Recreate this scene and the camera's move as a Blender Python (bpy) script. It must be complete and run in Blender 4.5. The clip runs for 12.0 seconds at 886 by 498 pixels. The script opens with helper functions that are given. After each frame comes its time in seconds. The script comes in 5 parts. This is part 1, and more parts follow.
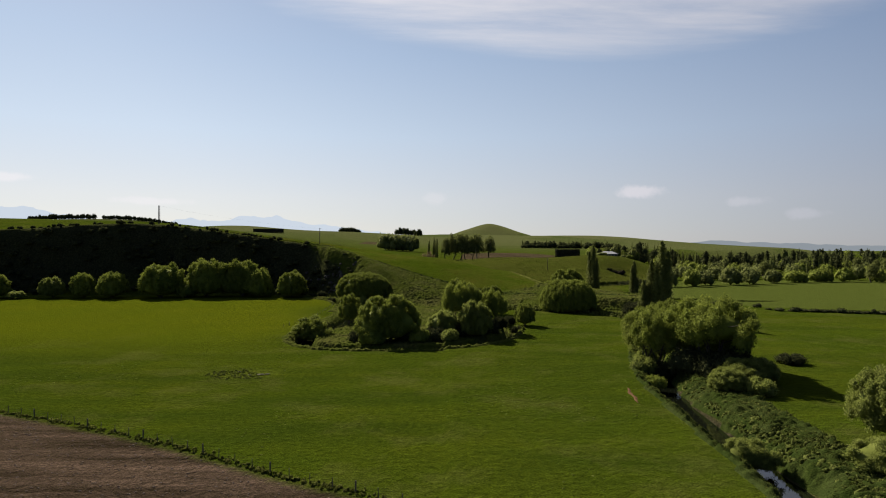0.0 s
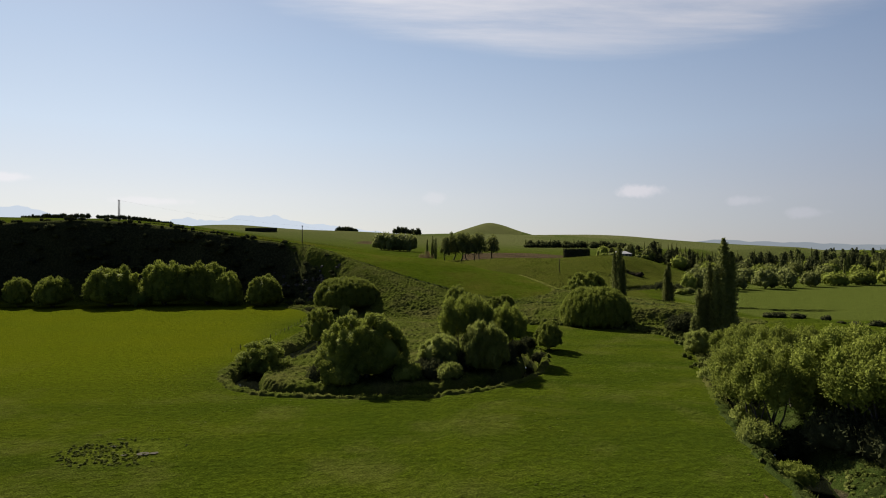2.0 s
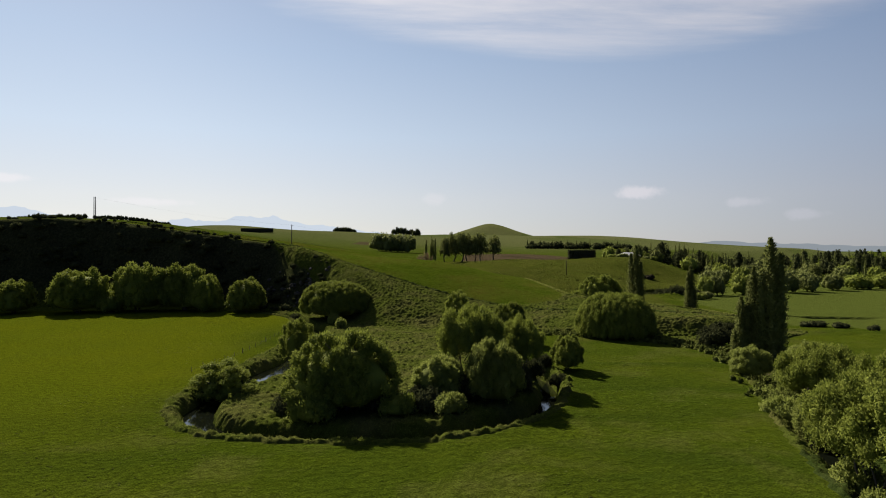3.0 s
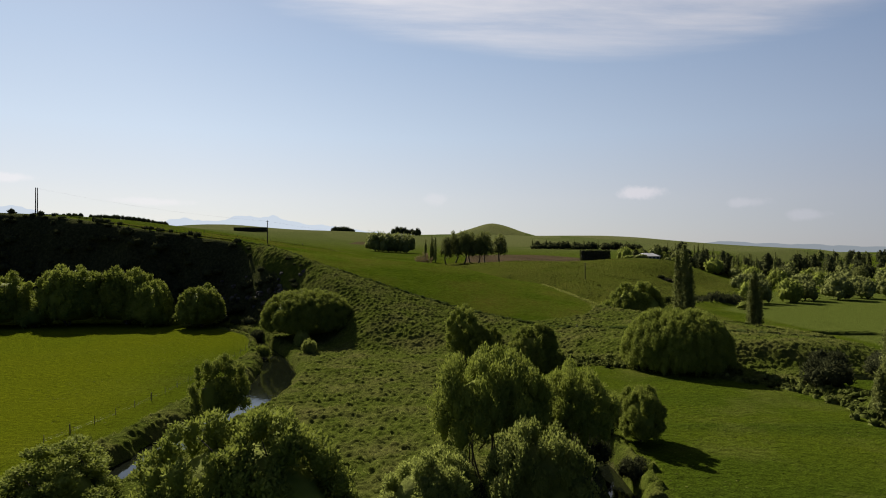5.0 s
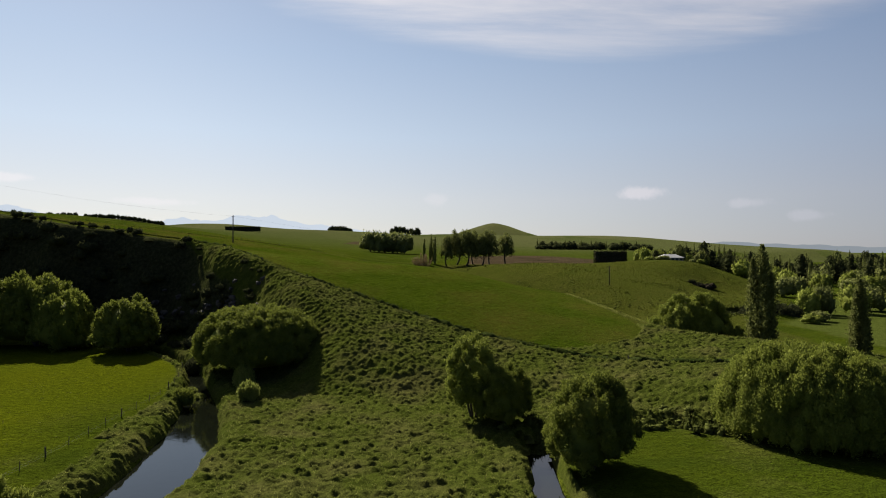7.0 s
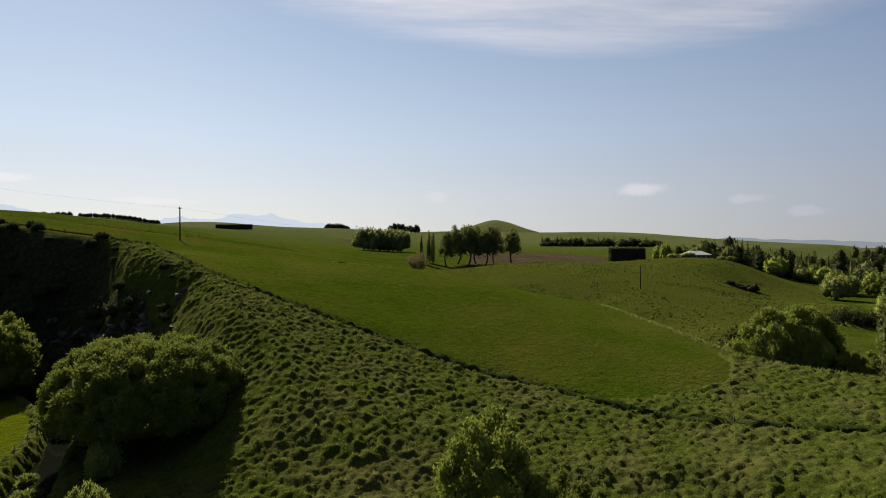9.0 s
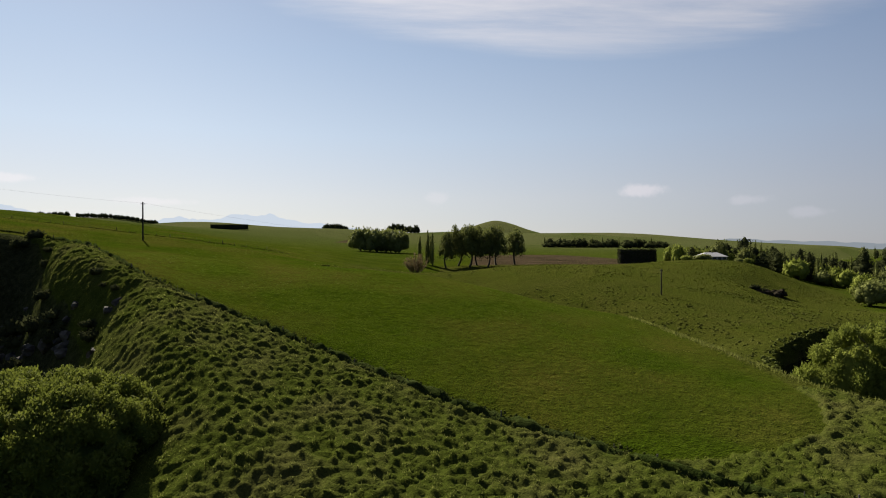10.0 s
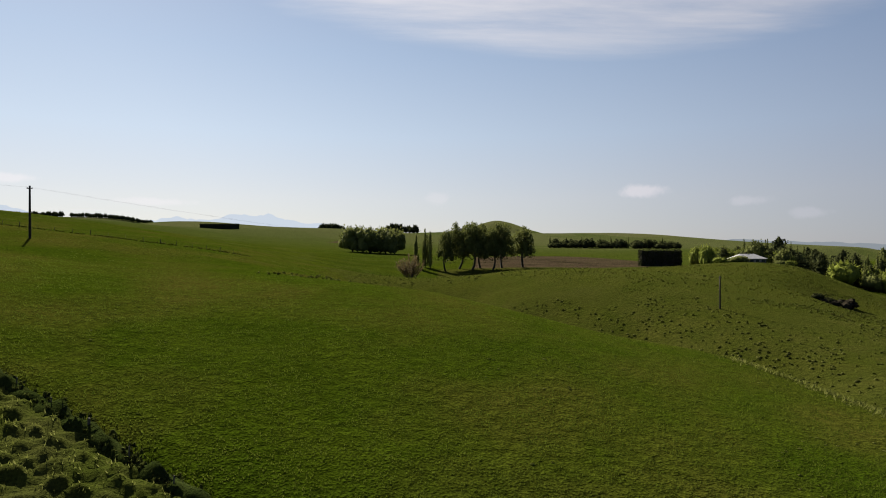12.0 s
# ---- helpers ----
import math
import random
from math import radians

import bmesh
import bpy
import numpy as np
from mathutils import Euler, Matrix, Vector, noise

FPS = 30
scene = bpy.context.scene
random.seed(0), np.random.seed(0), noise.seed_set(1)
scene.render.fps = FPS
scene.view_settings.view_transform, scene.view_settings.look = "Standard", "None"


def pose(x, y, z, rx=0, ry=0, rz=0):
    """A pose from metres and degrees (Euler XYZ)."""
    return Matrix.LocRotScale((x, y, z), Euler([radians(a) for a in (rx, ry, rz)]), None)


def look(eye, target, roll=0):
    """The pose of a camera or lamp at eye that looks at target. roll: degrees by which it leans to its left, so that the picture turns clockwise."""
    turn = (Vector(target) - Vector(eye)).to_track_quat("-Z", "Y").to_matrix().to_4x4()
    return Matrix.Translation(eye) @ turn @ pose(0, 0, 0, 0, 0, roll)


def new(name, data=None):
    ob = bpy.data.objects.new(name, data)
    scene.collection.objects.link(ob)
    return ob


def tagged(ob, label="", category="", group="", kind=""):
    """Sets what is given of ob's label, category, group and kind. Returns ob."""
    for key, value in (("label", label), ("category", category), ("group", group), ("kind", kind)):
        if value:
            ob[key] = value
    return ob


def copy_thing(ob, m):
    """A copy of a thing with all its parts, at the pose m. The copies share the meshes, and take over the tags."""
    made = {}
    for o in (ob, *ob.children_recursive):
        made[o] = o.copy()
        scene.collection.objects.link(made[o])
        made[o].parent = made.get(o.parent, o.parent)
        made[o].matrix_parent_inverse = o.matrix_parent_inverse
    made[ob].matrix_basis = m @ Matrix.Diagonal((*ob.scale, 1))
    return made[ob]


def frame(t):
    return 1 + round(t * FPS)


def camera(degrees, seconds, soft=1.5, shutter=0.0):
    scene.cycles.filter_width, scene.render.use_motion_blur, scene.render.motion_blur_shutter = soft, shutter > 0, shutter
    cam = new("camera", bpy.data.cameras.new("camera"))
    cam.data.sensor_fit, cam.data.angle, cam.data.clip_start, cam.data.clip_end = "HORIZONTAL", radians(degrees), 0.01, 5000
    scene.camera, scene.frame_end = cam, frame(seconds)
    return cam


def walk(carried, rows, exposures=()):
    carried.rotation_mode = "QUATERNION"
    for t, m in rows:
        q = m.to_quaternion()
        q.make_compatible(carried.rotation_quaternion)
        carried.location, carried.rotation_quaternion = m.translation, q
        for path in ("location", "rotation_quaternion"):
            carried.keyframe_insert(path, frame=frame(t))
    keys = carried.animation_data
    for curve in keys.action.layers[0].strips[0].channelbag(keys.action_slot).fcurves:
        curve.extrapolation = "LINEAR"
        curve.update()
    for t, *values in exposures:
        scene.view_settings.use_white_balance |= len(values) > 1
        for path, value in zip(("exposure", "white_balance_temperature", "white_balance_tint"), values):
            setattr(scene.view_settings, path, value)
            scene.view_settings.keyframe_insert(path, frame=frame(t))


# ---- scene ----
cam = camera(72.0, 12.0, soft=1.0)
EYE = 24.5
# seconds, metres along x, y, z from the first eye, degrees of yaw, pitch, roll
ROWS = [
    (0.0, 0.00, 0.00, 0.00, 0.000, -0.000, 0.00),
    (0.5, 0.09, 11.47, 0.08, -0.011, -0.045, -0.00),
    (1.0, 0.23, 22.73, 0.11, -0.006, -0.074, 0.04),
    (1.5, 0.35, 34.28, 0.18, -0.006, -0.085, 0.10),
    (2.0, 0.52, 45.56, 0.17, -0.011, -0.040, 0.07),
    (2.5, 0.64, 57.03, 0.09, -0.023, 0.011, 0.08),
    (3.0, 0.59, 68.31, 0.09, -0.040, 0.062, 0.02),
    (5.0, 0.90, 113.55, 0.14, 0.085, 0.079, -0.04),
    (5.5, 0.88, 124.94, 0.18, 0.091, 0.085, -0.09),
    (6.0, 0.91, 136.01, 0.24, 0.130, 0.142, -0.09),
    (6.5, 0.94, 147.13, 0.27, 0.125, 0.142, -0.11),
    (7.0, 1.00, 158.41, 0.39, 0.136, 0.096, -0.10),
    (9.0, 2.00, 202.37, 0.50, 0.210, -0.125, 0.25),
    (9.5, 2.17, 213.38, 0.53, 0.215, -0.102, 0.23),
    (10.0, 2.28, 224.53, 0.65, 0.232, -0.057, 0.17),
    (10.5, 2.40, 235.36, 0.70, 0.243, -0.034, 0.16),
    (11.0, 2.67, 246.45, 0.67, 0.266, -0.028, 0.19),
    (11.5, 2.75, 257.20, 0.67, 0.266, -0.051, 0.18),
    (12.0, 2.82, 267.92, 0.76, 0.272, -0.011, 0.13),
]
walk(cam, [(t, pose(x, y, EYE + z, 90 + pitch, roll, yaw)) for t, x, y, z, yaw, pitch, roll in ROWS])

# ---- world, sun and exposure ----
SUN_FROM = Vector((-0.420, 0.702, 0.575)).normalized()
SKY_STRENGTH, SUN_STRENGTH = 0.062, 5.0


def nodes_of(owner):
    owner.use_nodes = True
    tree = owner.node_tree
    tree.nodes.clear()
    return tree


def add(tree, kind, inputs=None, operation="", data_type="", interpolation_type="", use_clamp=False, attribute_name=""):
    n = tree.nodes.new(kind)
    if operation:
        n.operation = operation
    if data_type:
        n.data_type = data_type
    if interpolation_type:
        n.interpolation_type = interpolation_type
    if use_clamp:
        n.use_clamp = True
    if attribute_name:
        n.attribute_name = attribute_name
    for k, v in (inputs or {}).items():
        if isinstance(v, bpy.types.NodeSocket):
            tree.links.new(v, n.inputs[k])
        else:
            n.inputs[k].default_value = v
    return n


def build_world():
    world = bpy.data.worlds.new("sky")
    scene.world = world
    t = nodes_of(world)
    sky = add(t, "ShaderNodeTexSky")
    sky.sky_type, sky.sun_disc = "NISHITA", False
    sky.sun_elevation = math.asin(SUN_FROM.z)
    sky.sun_rotation = math.atan2(SUN_FROM.x, SUN_FROM.y)
    sky.altitude, sky.air_density, sky.dust_density, sky.ozone_density = 100, 0.8, 0.3, 1.2
    co = add(t, "ShaderNodeTexCoord")
    sep = add(t, "ShaderNodeSeparateXYZ", {0: co.outputs["Generated"]})
    # thin cloud veil, spread on a plane high above
    low = add(t, "ShaderNodeMath", {0: sep.outputs[2], 1: 0.04}, operation="MAXIMUM")
    flat_x = add(t, "ShaderNodeMath", {0: sep.outputs[0], 1: low.outputs[0]}, operation="DIVIDE")
    flat_y = add(t, "ShaderNodeMath", {0: sep.outputs[1], 1: low.outputs[0]}, operation="DIVIDE")
    plane = add(t, "ShaderNodeCombineXYZ", {0: flat_x.outputs[0], 1: flat_y.outputs[0], 2: 0.0})
    streak = add(t, "ShaderNodeMapping", {0: plane.outputs[0], "Rotation": (0, 0, 0.25), "Scale": (0.55, 1.5, 1.0)})
    veil = add(t, "ShaderNodeTexNoise", {"Vector": streak.outputs[0], "Scale": 0.9, "Detail": 10.0, "Roughness": 0.62, "Distortion": 0.4})
    veil_amount = add(t, "ShaderNodeMapRange", {0: veil.outputs[0], 1: 0.30, 2: 0.62, 3: 0.15, 4: 1.0})
    # the veil's lower edge sags towards the right
    ahead = add(t, "ShaderNodeMath", {0: sep.outputs[1], 1: 0.05}, operation="MAXIMUM").outputs[0]
    across = add(t, "ShaderNodeMath", {0: sep.outputs[0], 1: ahead}, operation="DIVIDE").outputs[0]
    rise = add(t, "ShaderNodeMath", {0: sep.outputs[2], 1: ahead}, operation="DIVIDE").outputs[0]
    off_middle = add(t, "ShaderNodeMath", {0: across, 1: 0.22}, operation="SUBTRACT").outputs[0]
    squared = add(t, "ShaderNodeMath", {0: off_middle, 1: off_middle}, operation="MULTIPLY").outputs[0]
    sag = add(t, "ShaderNodeMath", {0: squared, 1: 0.36, 2: 0.305}, operation="MULTIPLY_ADD").outputs[0]
    above = add(t, "ShaderNodeMath", {0: rise, 1: sag}, operation="SUBTRACT").outputs[0]
    torn_edge = add(t, "ShaderNodeMath", {0: veil.outputs[0], 1: 0.10, 2: above}, operation="MULTIPLY_ADD").outputs[0]
    high = add(t, "ShaderNodeMapRange", {0: torn_edge, 1: 0.045, 2: 0.125, 3: 0.0, 4: 0.85}, interpolation_type="SMOOTHSTEP")
    clouds = add(t, "ShaderNodeMath", {0: veil_amount.outputs[0], 1: high.outputs[0]}, operation="MULTIPLY").outputs[0]
    # small lens clouds low in the sky: direction, half width, half height, density
    ragged = add(t, "ShaderNodeTexNoise", {"Vector": co.outputs["Generated"], "Scale": 26.0, "Detail": 5.0, "Roughness": 0.6})
    ragged_fine = add(t, "ShaderNodeMapRange", {0: ragged.outputs[0], 1: 0.3, 2: 0.7, 3: -0.45, 4: 0.45})
    for (dx, dz), w, h, thick in (((0.320, 0.094), 0.036, 0.011, 0.95), ((0.492, 0.078), 0.036, 0.009, 0.45), ((0.598, 0.058), 0.030, 0.009, 0.4),
                                  ((-0.713, 0.119), 0.035, 0.008, 0.6), ((-0.476, 0.078), 0.075, 0.008, 0.5), ((-0.013, 0.083), 0.022, 0.013, 0.3)):
        at = Vector((dx, 1.0, dz)).normalized()
        off = add(t, "ShaderNodeVectorMath", {0: co.outputs["Generated"], 1: tuple(at)}, operation="SUBTRACT")
        fit = add(t, "ShaderNodeVectorMath", {0: off.outputs[0], 1: (1 / w, 1 / w, 1 / h)}, operation="MULTIPLY")
        far_off = add(t, "ShaderNodeVectorMath", {0: fit.outputs[0]}, operation="LENGTH")
        torn = add(t, "ShaderNodeMath", {0: far_off.outputs["Value"], 1: ragged_fine.outputs[0]}, operation="ADD")
        one = add(t, "ShaderNodeMapRange", {0: torn.outputs[0], 1: 0.25, 2: 1.05, 3: thick, 4: 0.0}, interpolation_type="SMOOTHSTEP")
        clouds = add(t, "ShaderNodeMath", {0: clouds, 1: one.outputs[0]}, operation="MAXIMUM").outputs[0]
    # pale summer haze, thickest at the horizon
    ramp = add(t, "ShaderNodeValToRGB", {0: sep.outputs[2]})
    ramp.color_ramp.elements[0].position, ramp.color_ramp.elements[0].color = 0.0, (0.47, 0.48, 0.50, 1)
    ramp.color_ramp.elements[1].position, ramp.color_ramp.elements[1].color = 0.9, (0.035, 0.07, 0.18, 1)
    for at, col in ((0.08, (0.50, 0.52, 0.56)), (0.18, (0.435, 0.52, 0.635)), (0.30, (0.335, 0.435, 0.59)), (0.38, (0.29, 0.38, 0.54)), (0.58, (0.09, 0.14, 0.27))):
        e = ramp.color_ramp.elements.new(at)
        e.color = (*col, 1)
    # haze glows towards the sun and thins out behind
    toward = add(t, "ShaderNodeVectorMath", {0: co.outputs["Generated"], 1: (-0.64, 0.77, 0.0)}, operation="DOT_PRODUCT")
    glow = add(t, "ShaderNodeMapRange", {0: toward.outputs["Value"], 1: -0.7, 2: 0.95, 3: 0.0, 4: 1.0})
    glow_tint = add(t, "ShaderNodeMix", {0: glow.outputs[0], 6: (0.03, 0.09, 0.23, 1), 7: (1.03, 1.0, 0.97, 1)}, data_type="RGBA")
    haze = add(t, "ShaderNodeVectorMath", {0: ramp.outputs[0], 1: (10.0,) * 3}, operation="MULTIPLY")
    warm = add(t, "ShaderNodeVectorMath", {0: sky.outputs[0], 1: (1.0, 0.95, 0.88)}, operation="MULTIPLY")
    hazy = add(t, "ShaderNodeMix", {0: 0.82, 6: warm.outputs[0], 7: haze.outputs[0]}, data_type="RGBA")
    mixed_sky = add(t, "ShaderNodeMix", {0: clouds, 6: hazy.outputs[2], 7: (6.6, 6.6, 7.0, 1)}, data_type="RGBA")
    mix = add(t, "ShaderNodeVectorMath", {0: mixed_sky.outputs[2], 1: glow_tint.outputs[2]}, operation="MULTIPLY")
    bg = add(t, "ShaderNodeBackground", {0: mix.outputs[0], 1: SKY_STRENGTH})
    out = add(t, "ShaderNodeOutputWorld")
    t.links.new(bg.outputs[0], out.inputs[0])


build_world()
sun = new("sun", bpy.data.lights.new("sun", "SUN"))
sun.data.energy, sun.data.angle, sun.data.color = SUN_STRENGTH, radians(0.6), (1.0, 0.92, 0.77)
sun.matrix_world = look(SUN_FROM * 300, (0, 0, 0))
scene.view_settings.exposure = 1.1

# ---- lie of the land ----
# centre x, centre y, spread, height of each swell of the ground, metres
BASE = 15.88
FAR_HILLS = [(-100, 1850, 400, 38.25), (-575, 1125, 250, 37.04), (675, 1750, 250, 17.85), (175, 1000, 250, 2.83), (-550, 1525, 150, 35.66),
             (-25, 1825, 150, 8.14), (425, 1825, 150, 13.63), (-175, 1375, 150, 16.86), (275, 1450, 150, 12.1), (125, 1975, 150, 9.33),
             (-475, 925, 150, 6.54), (200, 1750, 150, 5.26), (-325, 1525, 150, 4.17), (500, 1300, 150, -1.23)]
NEAR_HILLS = [(-575, 625, 250, 35.56), (-205, 340, 90, 23.58), (-250, 610, 90, 11.59), (245, 565, 90, -4.61), (20, 700, 90, -2.28),
              (-625, 250, 150, 6.76), (245, 700, 90, -5.61), (-295, 520, 90, 4.31), (-295, 295, 90, -6.68), (-475, 250, 150, 6.9),
              (-228, 352, 40, -7), (-310, 350, 50, -2.5)]
HOLLOWS = [(125, 360, 55, -15.9), (22, 250, 38, -12.08), (20, 418, 24, -11.98), (-16, 554, 38, -8.93), (-4, 466, 24, -10.88), (44, 382, 24, -6.73),
           (117, 250, 38, -10.52), (174, 459, 38, -12.12), (-35, 269, 38, -9.34), (60, 592, 38, -2.23), (56, 334, 24, -1.81), (-111, 478, 38, -2.77),
           (98, 554, 38, -3.33), (-35, 592, 38, -2.52), (-111, 326, 38, -3.49), (2, 464, 12, -3.6), (22, 433, 12, -4.6), (40, 405, 12, -5),
           (57, 376, 11, -5), (73, 346, 11, -4), (135, 477, 11, -2.4)]
KNOLLS = [(-92, 269, 38, 20.88), (136, 535, 38, 7.13), (8, 358, 24, 2.46), (-92, 440, 38, 3.47), (41, 516, 38, 2.12), (-92, 535, 38, 3.28),
          (174, 383, 38, 3.77), (45, 350, 10, 2.6), (20, 394, 10, 1.6), (58, 322, 9, 1.2), (160, 588, 24, 2.6)]
# brow of the hill field: the rough knoll lies beyond it
BROW = np.array([(-90, 560), (-40, 490), (-14, 447), (12, 400), (28, 364), (38, 345), (43, 334), (44, 319), (45, 308), (45.5, 300), (45, 294), (41, 287), (33, 283), (20, 281)], float)
RISES = [(80, 690, 50, 4.5), (480, 1720, 120, 6.0), (425, 925, 150, 4.16), (-25, 1150, 150, 2.91)]
CONE = (184, 2475, 131)
# outlying ridges
RANGES = [(-1900, 3000, 550, 146), (-1330, 2900, 260, 48), (-700, 2050, 220, 72)]
# foot of the hills, hills on the left hand of this line
TOE = [(-1600, 280), (-400, 312), (-200, 326), (-140, 328), (-80, 320), (-54, 300), (-24, 263), (-8, 256), (10, 256), (26, 258), (38, 249),
       (60, 238), (85, 234), (104, 250), (110, 300), (116, 365), (150, 405), (185, 470), (230, 560), (330, 760), (520, 1100), (900, 1500), (1500, 2200), (2500, 5000)]
STREAM = [(-420, 296), (-200, 316), (-130, 321), (-80, 313), (-56, 293), (-44, 270), (-36, 248), (-32, 225), (-35, 195), (-38.5, 172), (-35, 158), (-26, 151.5),
          (-10, 149.5), (3, 151), (13, 159), (19, 174), (20, 187), (16, 203), (12.6, 222), (13.2, 238)]
# half width of the stream at those points, against the usual one
STREAM_WIDTH = [1, 1, 0.7, 0.5, 0.45, 0.6, 1.1, 1.35, 1.15, 0.85, 0.7, 0.6, 0.62, 0.70, 0.5, 0.55, 0.5, 0.45, 0.48, 0.4]
DITCH = [(13.2, 238), (22, 249), (36, 247), (52, 237), (66, 220), (67, 200)]
BROOK = [(67, 200), (62, 180), (53, 155), (46, 132), (41, 110), (39, 90), (37.5, 68), (34, 40), (28, 0), (20, -80)]
# outer edge of the hill field and the terrace, above the river flat
CREST = [(-30, 452), (2, 405), (24, 366), (36, 347), (42.5, 334), (44.5, 319), (47, 308), (50, 300), (55, 294), (62, 289.5), (72, 286), (84, 281), (96, 272), (106, 258)]
RIVER = [(136, 392), (120, 387), (98, 376), (79, 357), (72, 343), (67.5, 328), (72, 312), (84, 300), (104, 292), (150, 286)]
HILL_FENCE = [(-150, 360), (-110, 352), (-71, 340), (-56, 329.5), (-47.5, 321), (-37, 314.5), (-24.4, 308.4), (-12.1, 301.8), (-4.5, 297.2), (3.5, 292.4), (10.8, 288.4), (21.5, 282.4), (27, 278.2), (33, 275.4), (39, 273.6), (50, 270.2), (70, 265), (95, 258)]
# rough ground above the fence, beside the hill field
VERGE = np.array([(19, 281.5), (33, 283.5), (41, 287), (45, 294), (46, 301), (50, 299), (55, 293.5), (62, 289), (72, 285.5), (84, 280.5), (98, 264), (70, 263), (50, 268), (33, 273.5), (24, 279)], float)
NEAR_FENCE = [(-160, 126), (-110, 109), (-67, 92), (-50.7, 85), (-33.3, 75.8), (-15.9, 65), (-6.9, 60.2), (12, 47), (24, 34)]


def smooth(a, b, x):
    u = np.clip((x - a) / (b - a), 0, 1)
    return u * u * (3 - 2 * u)


def swells(x, y, hills):
    return sum(h * np.exp(-((x - cx) ** 2 + (y - cy) ** 2) / (2 * s * s)) for cx, cy, s, h in hills)


def curve_through(points, step=3.0):
    """A smooth line through the points."""
    p = np.array(points, float)
    p = np.vstack([2 * p[0] - p[1], p, 2 * p[-1] - p[-2]])
    out = []
    for i in range(1, len(p) - 2):
        n = max(2, int(np.linalg.norm(p[i + 1] - p[i]) / step))
        for k in range(n):
            u = k / n
            out.append(0.5 * (2 * p[i] + (p[i + 1] - p[i - 1]) * u + (2 * p[i - 1] - 5 * p[i] + 4 * p[i + 1] - p[i + 2]) * u * u
                              + (3 * p[i] - p[i - 1] - 3 * p[i + 1] + p[i + 2]) * u ** 3))
    out.append(p[-2])
    return np.array(out)


def line_distance(x, y, line, reach=1e9):
    """Distance to a line and on which hand of it (positive: left)."""
    x, y = np.asarray(x, float), np.asarray(y, float)
    best, side = np.full(x.shape, 1e12), np.ones(x.shape)
    near = (x > line[:, 0].min() - reach) & (x < line[:, 0].max() + reach) & (y > line[:, 1].min() - reach) & (y < line[:, 1].max() + reach)
    px, py = x[near], y[near]
    b, s = np.full(px.shape, 1e12), np.ones(px.shape)
    for (ax, ay), (bx, by) in zip(line[:-1], line[1:]):
        dx, dy = bx - ax, by - ay
        u = np.clip(((px - ax) * dx + (py - ay) * dy) / (dx * dx + dy * dy), 0, 1)
        d = (px - ax - u * dx) ** 2 + (py - ay - u * dy) ** 2
        c = np.sign(dx * (py - ay) - dy * (px - ax))
        m = d < b - 1e-9
        b, s = np.where(m, d, b), np.where(m, c, s)
    best[near], side[near] = b, s
    return np.sqrt(best), side


def lattice(ix, iy, seed):
    v = np.sin(ix * 127.1 + iy * 311.7 + seed * 74.7) * 43758.5453
    return v - np.floor(v)


def value_noise(x, y, size, seed=0):
    x, y = np.asarray(x, float) / size, np.asarray(y, float) / size
    ix, iy = np.floor(x), np.floor(y)
    fx, fy = x - ix, y - iy
    fx, fy = fx * fx * (3 - 2 * fx), fy * fy * (3 - 2 * fy)
    a, b = lattice(ix, iy, seed), lattice(ix + 1, iy, seed)
    c, d = lattice(ix, iy + 1, seed), lattice(ix + 1, iy + 1, seed)
    return (a * (1 - fx) + b * fx) * (1 - fy) + (c * (1 - fx) + d * fx) * fy - 0.5


TOE_LINE, STREAM_LINE = np.array(TOE, float), curve_through(STREAM)
DITCH_LINE, BROOK_LINE = curve_through(DITCH), curve_through(BROOK)
HILL_FENCE_LINE, NEAR_FENCE_LINE = curve_through(HILL_FENCE, 2.0), curve_through(NEAR_FENCE, 2.0)
CREST_LINE, RIVER_LINE = curve_through(CREST), curve_through(RIVER)
LOOP = np.array([p for p in STREAM_LINE if p[0] > -60 and p[1] < 285])


def inside(x, y, poly):
    hit = np.zeros(np.shape(x), bool)
    q = np.roll(poly, 1, axis=0)
    for (ax, ay), (bx, by) in zip(poly, q):
        if ay != by:
            hit ^= ((ay > y) != (by > y)) & (x < (bx - ax) * (y - ay) / (by - ay) + ax)
    return hit


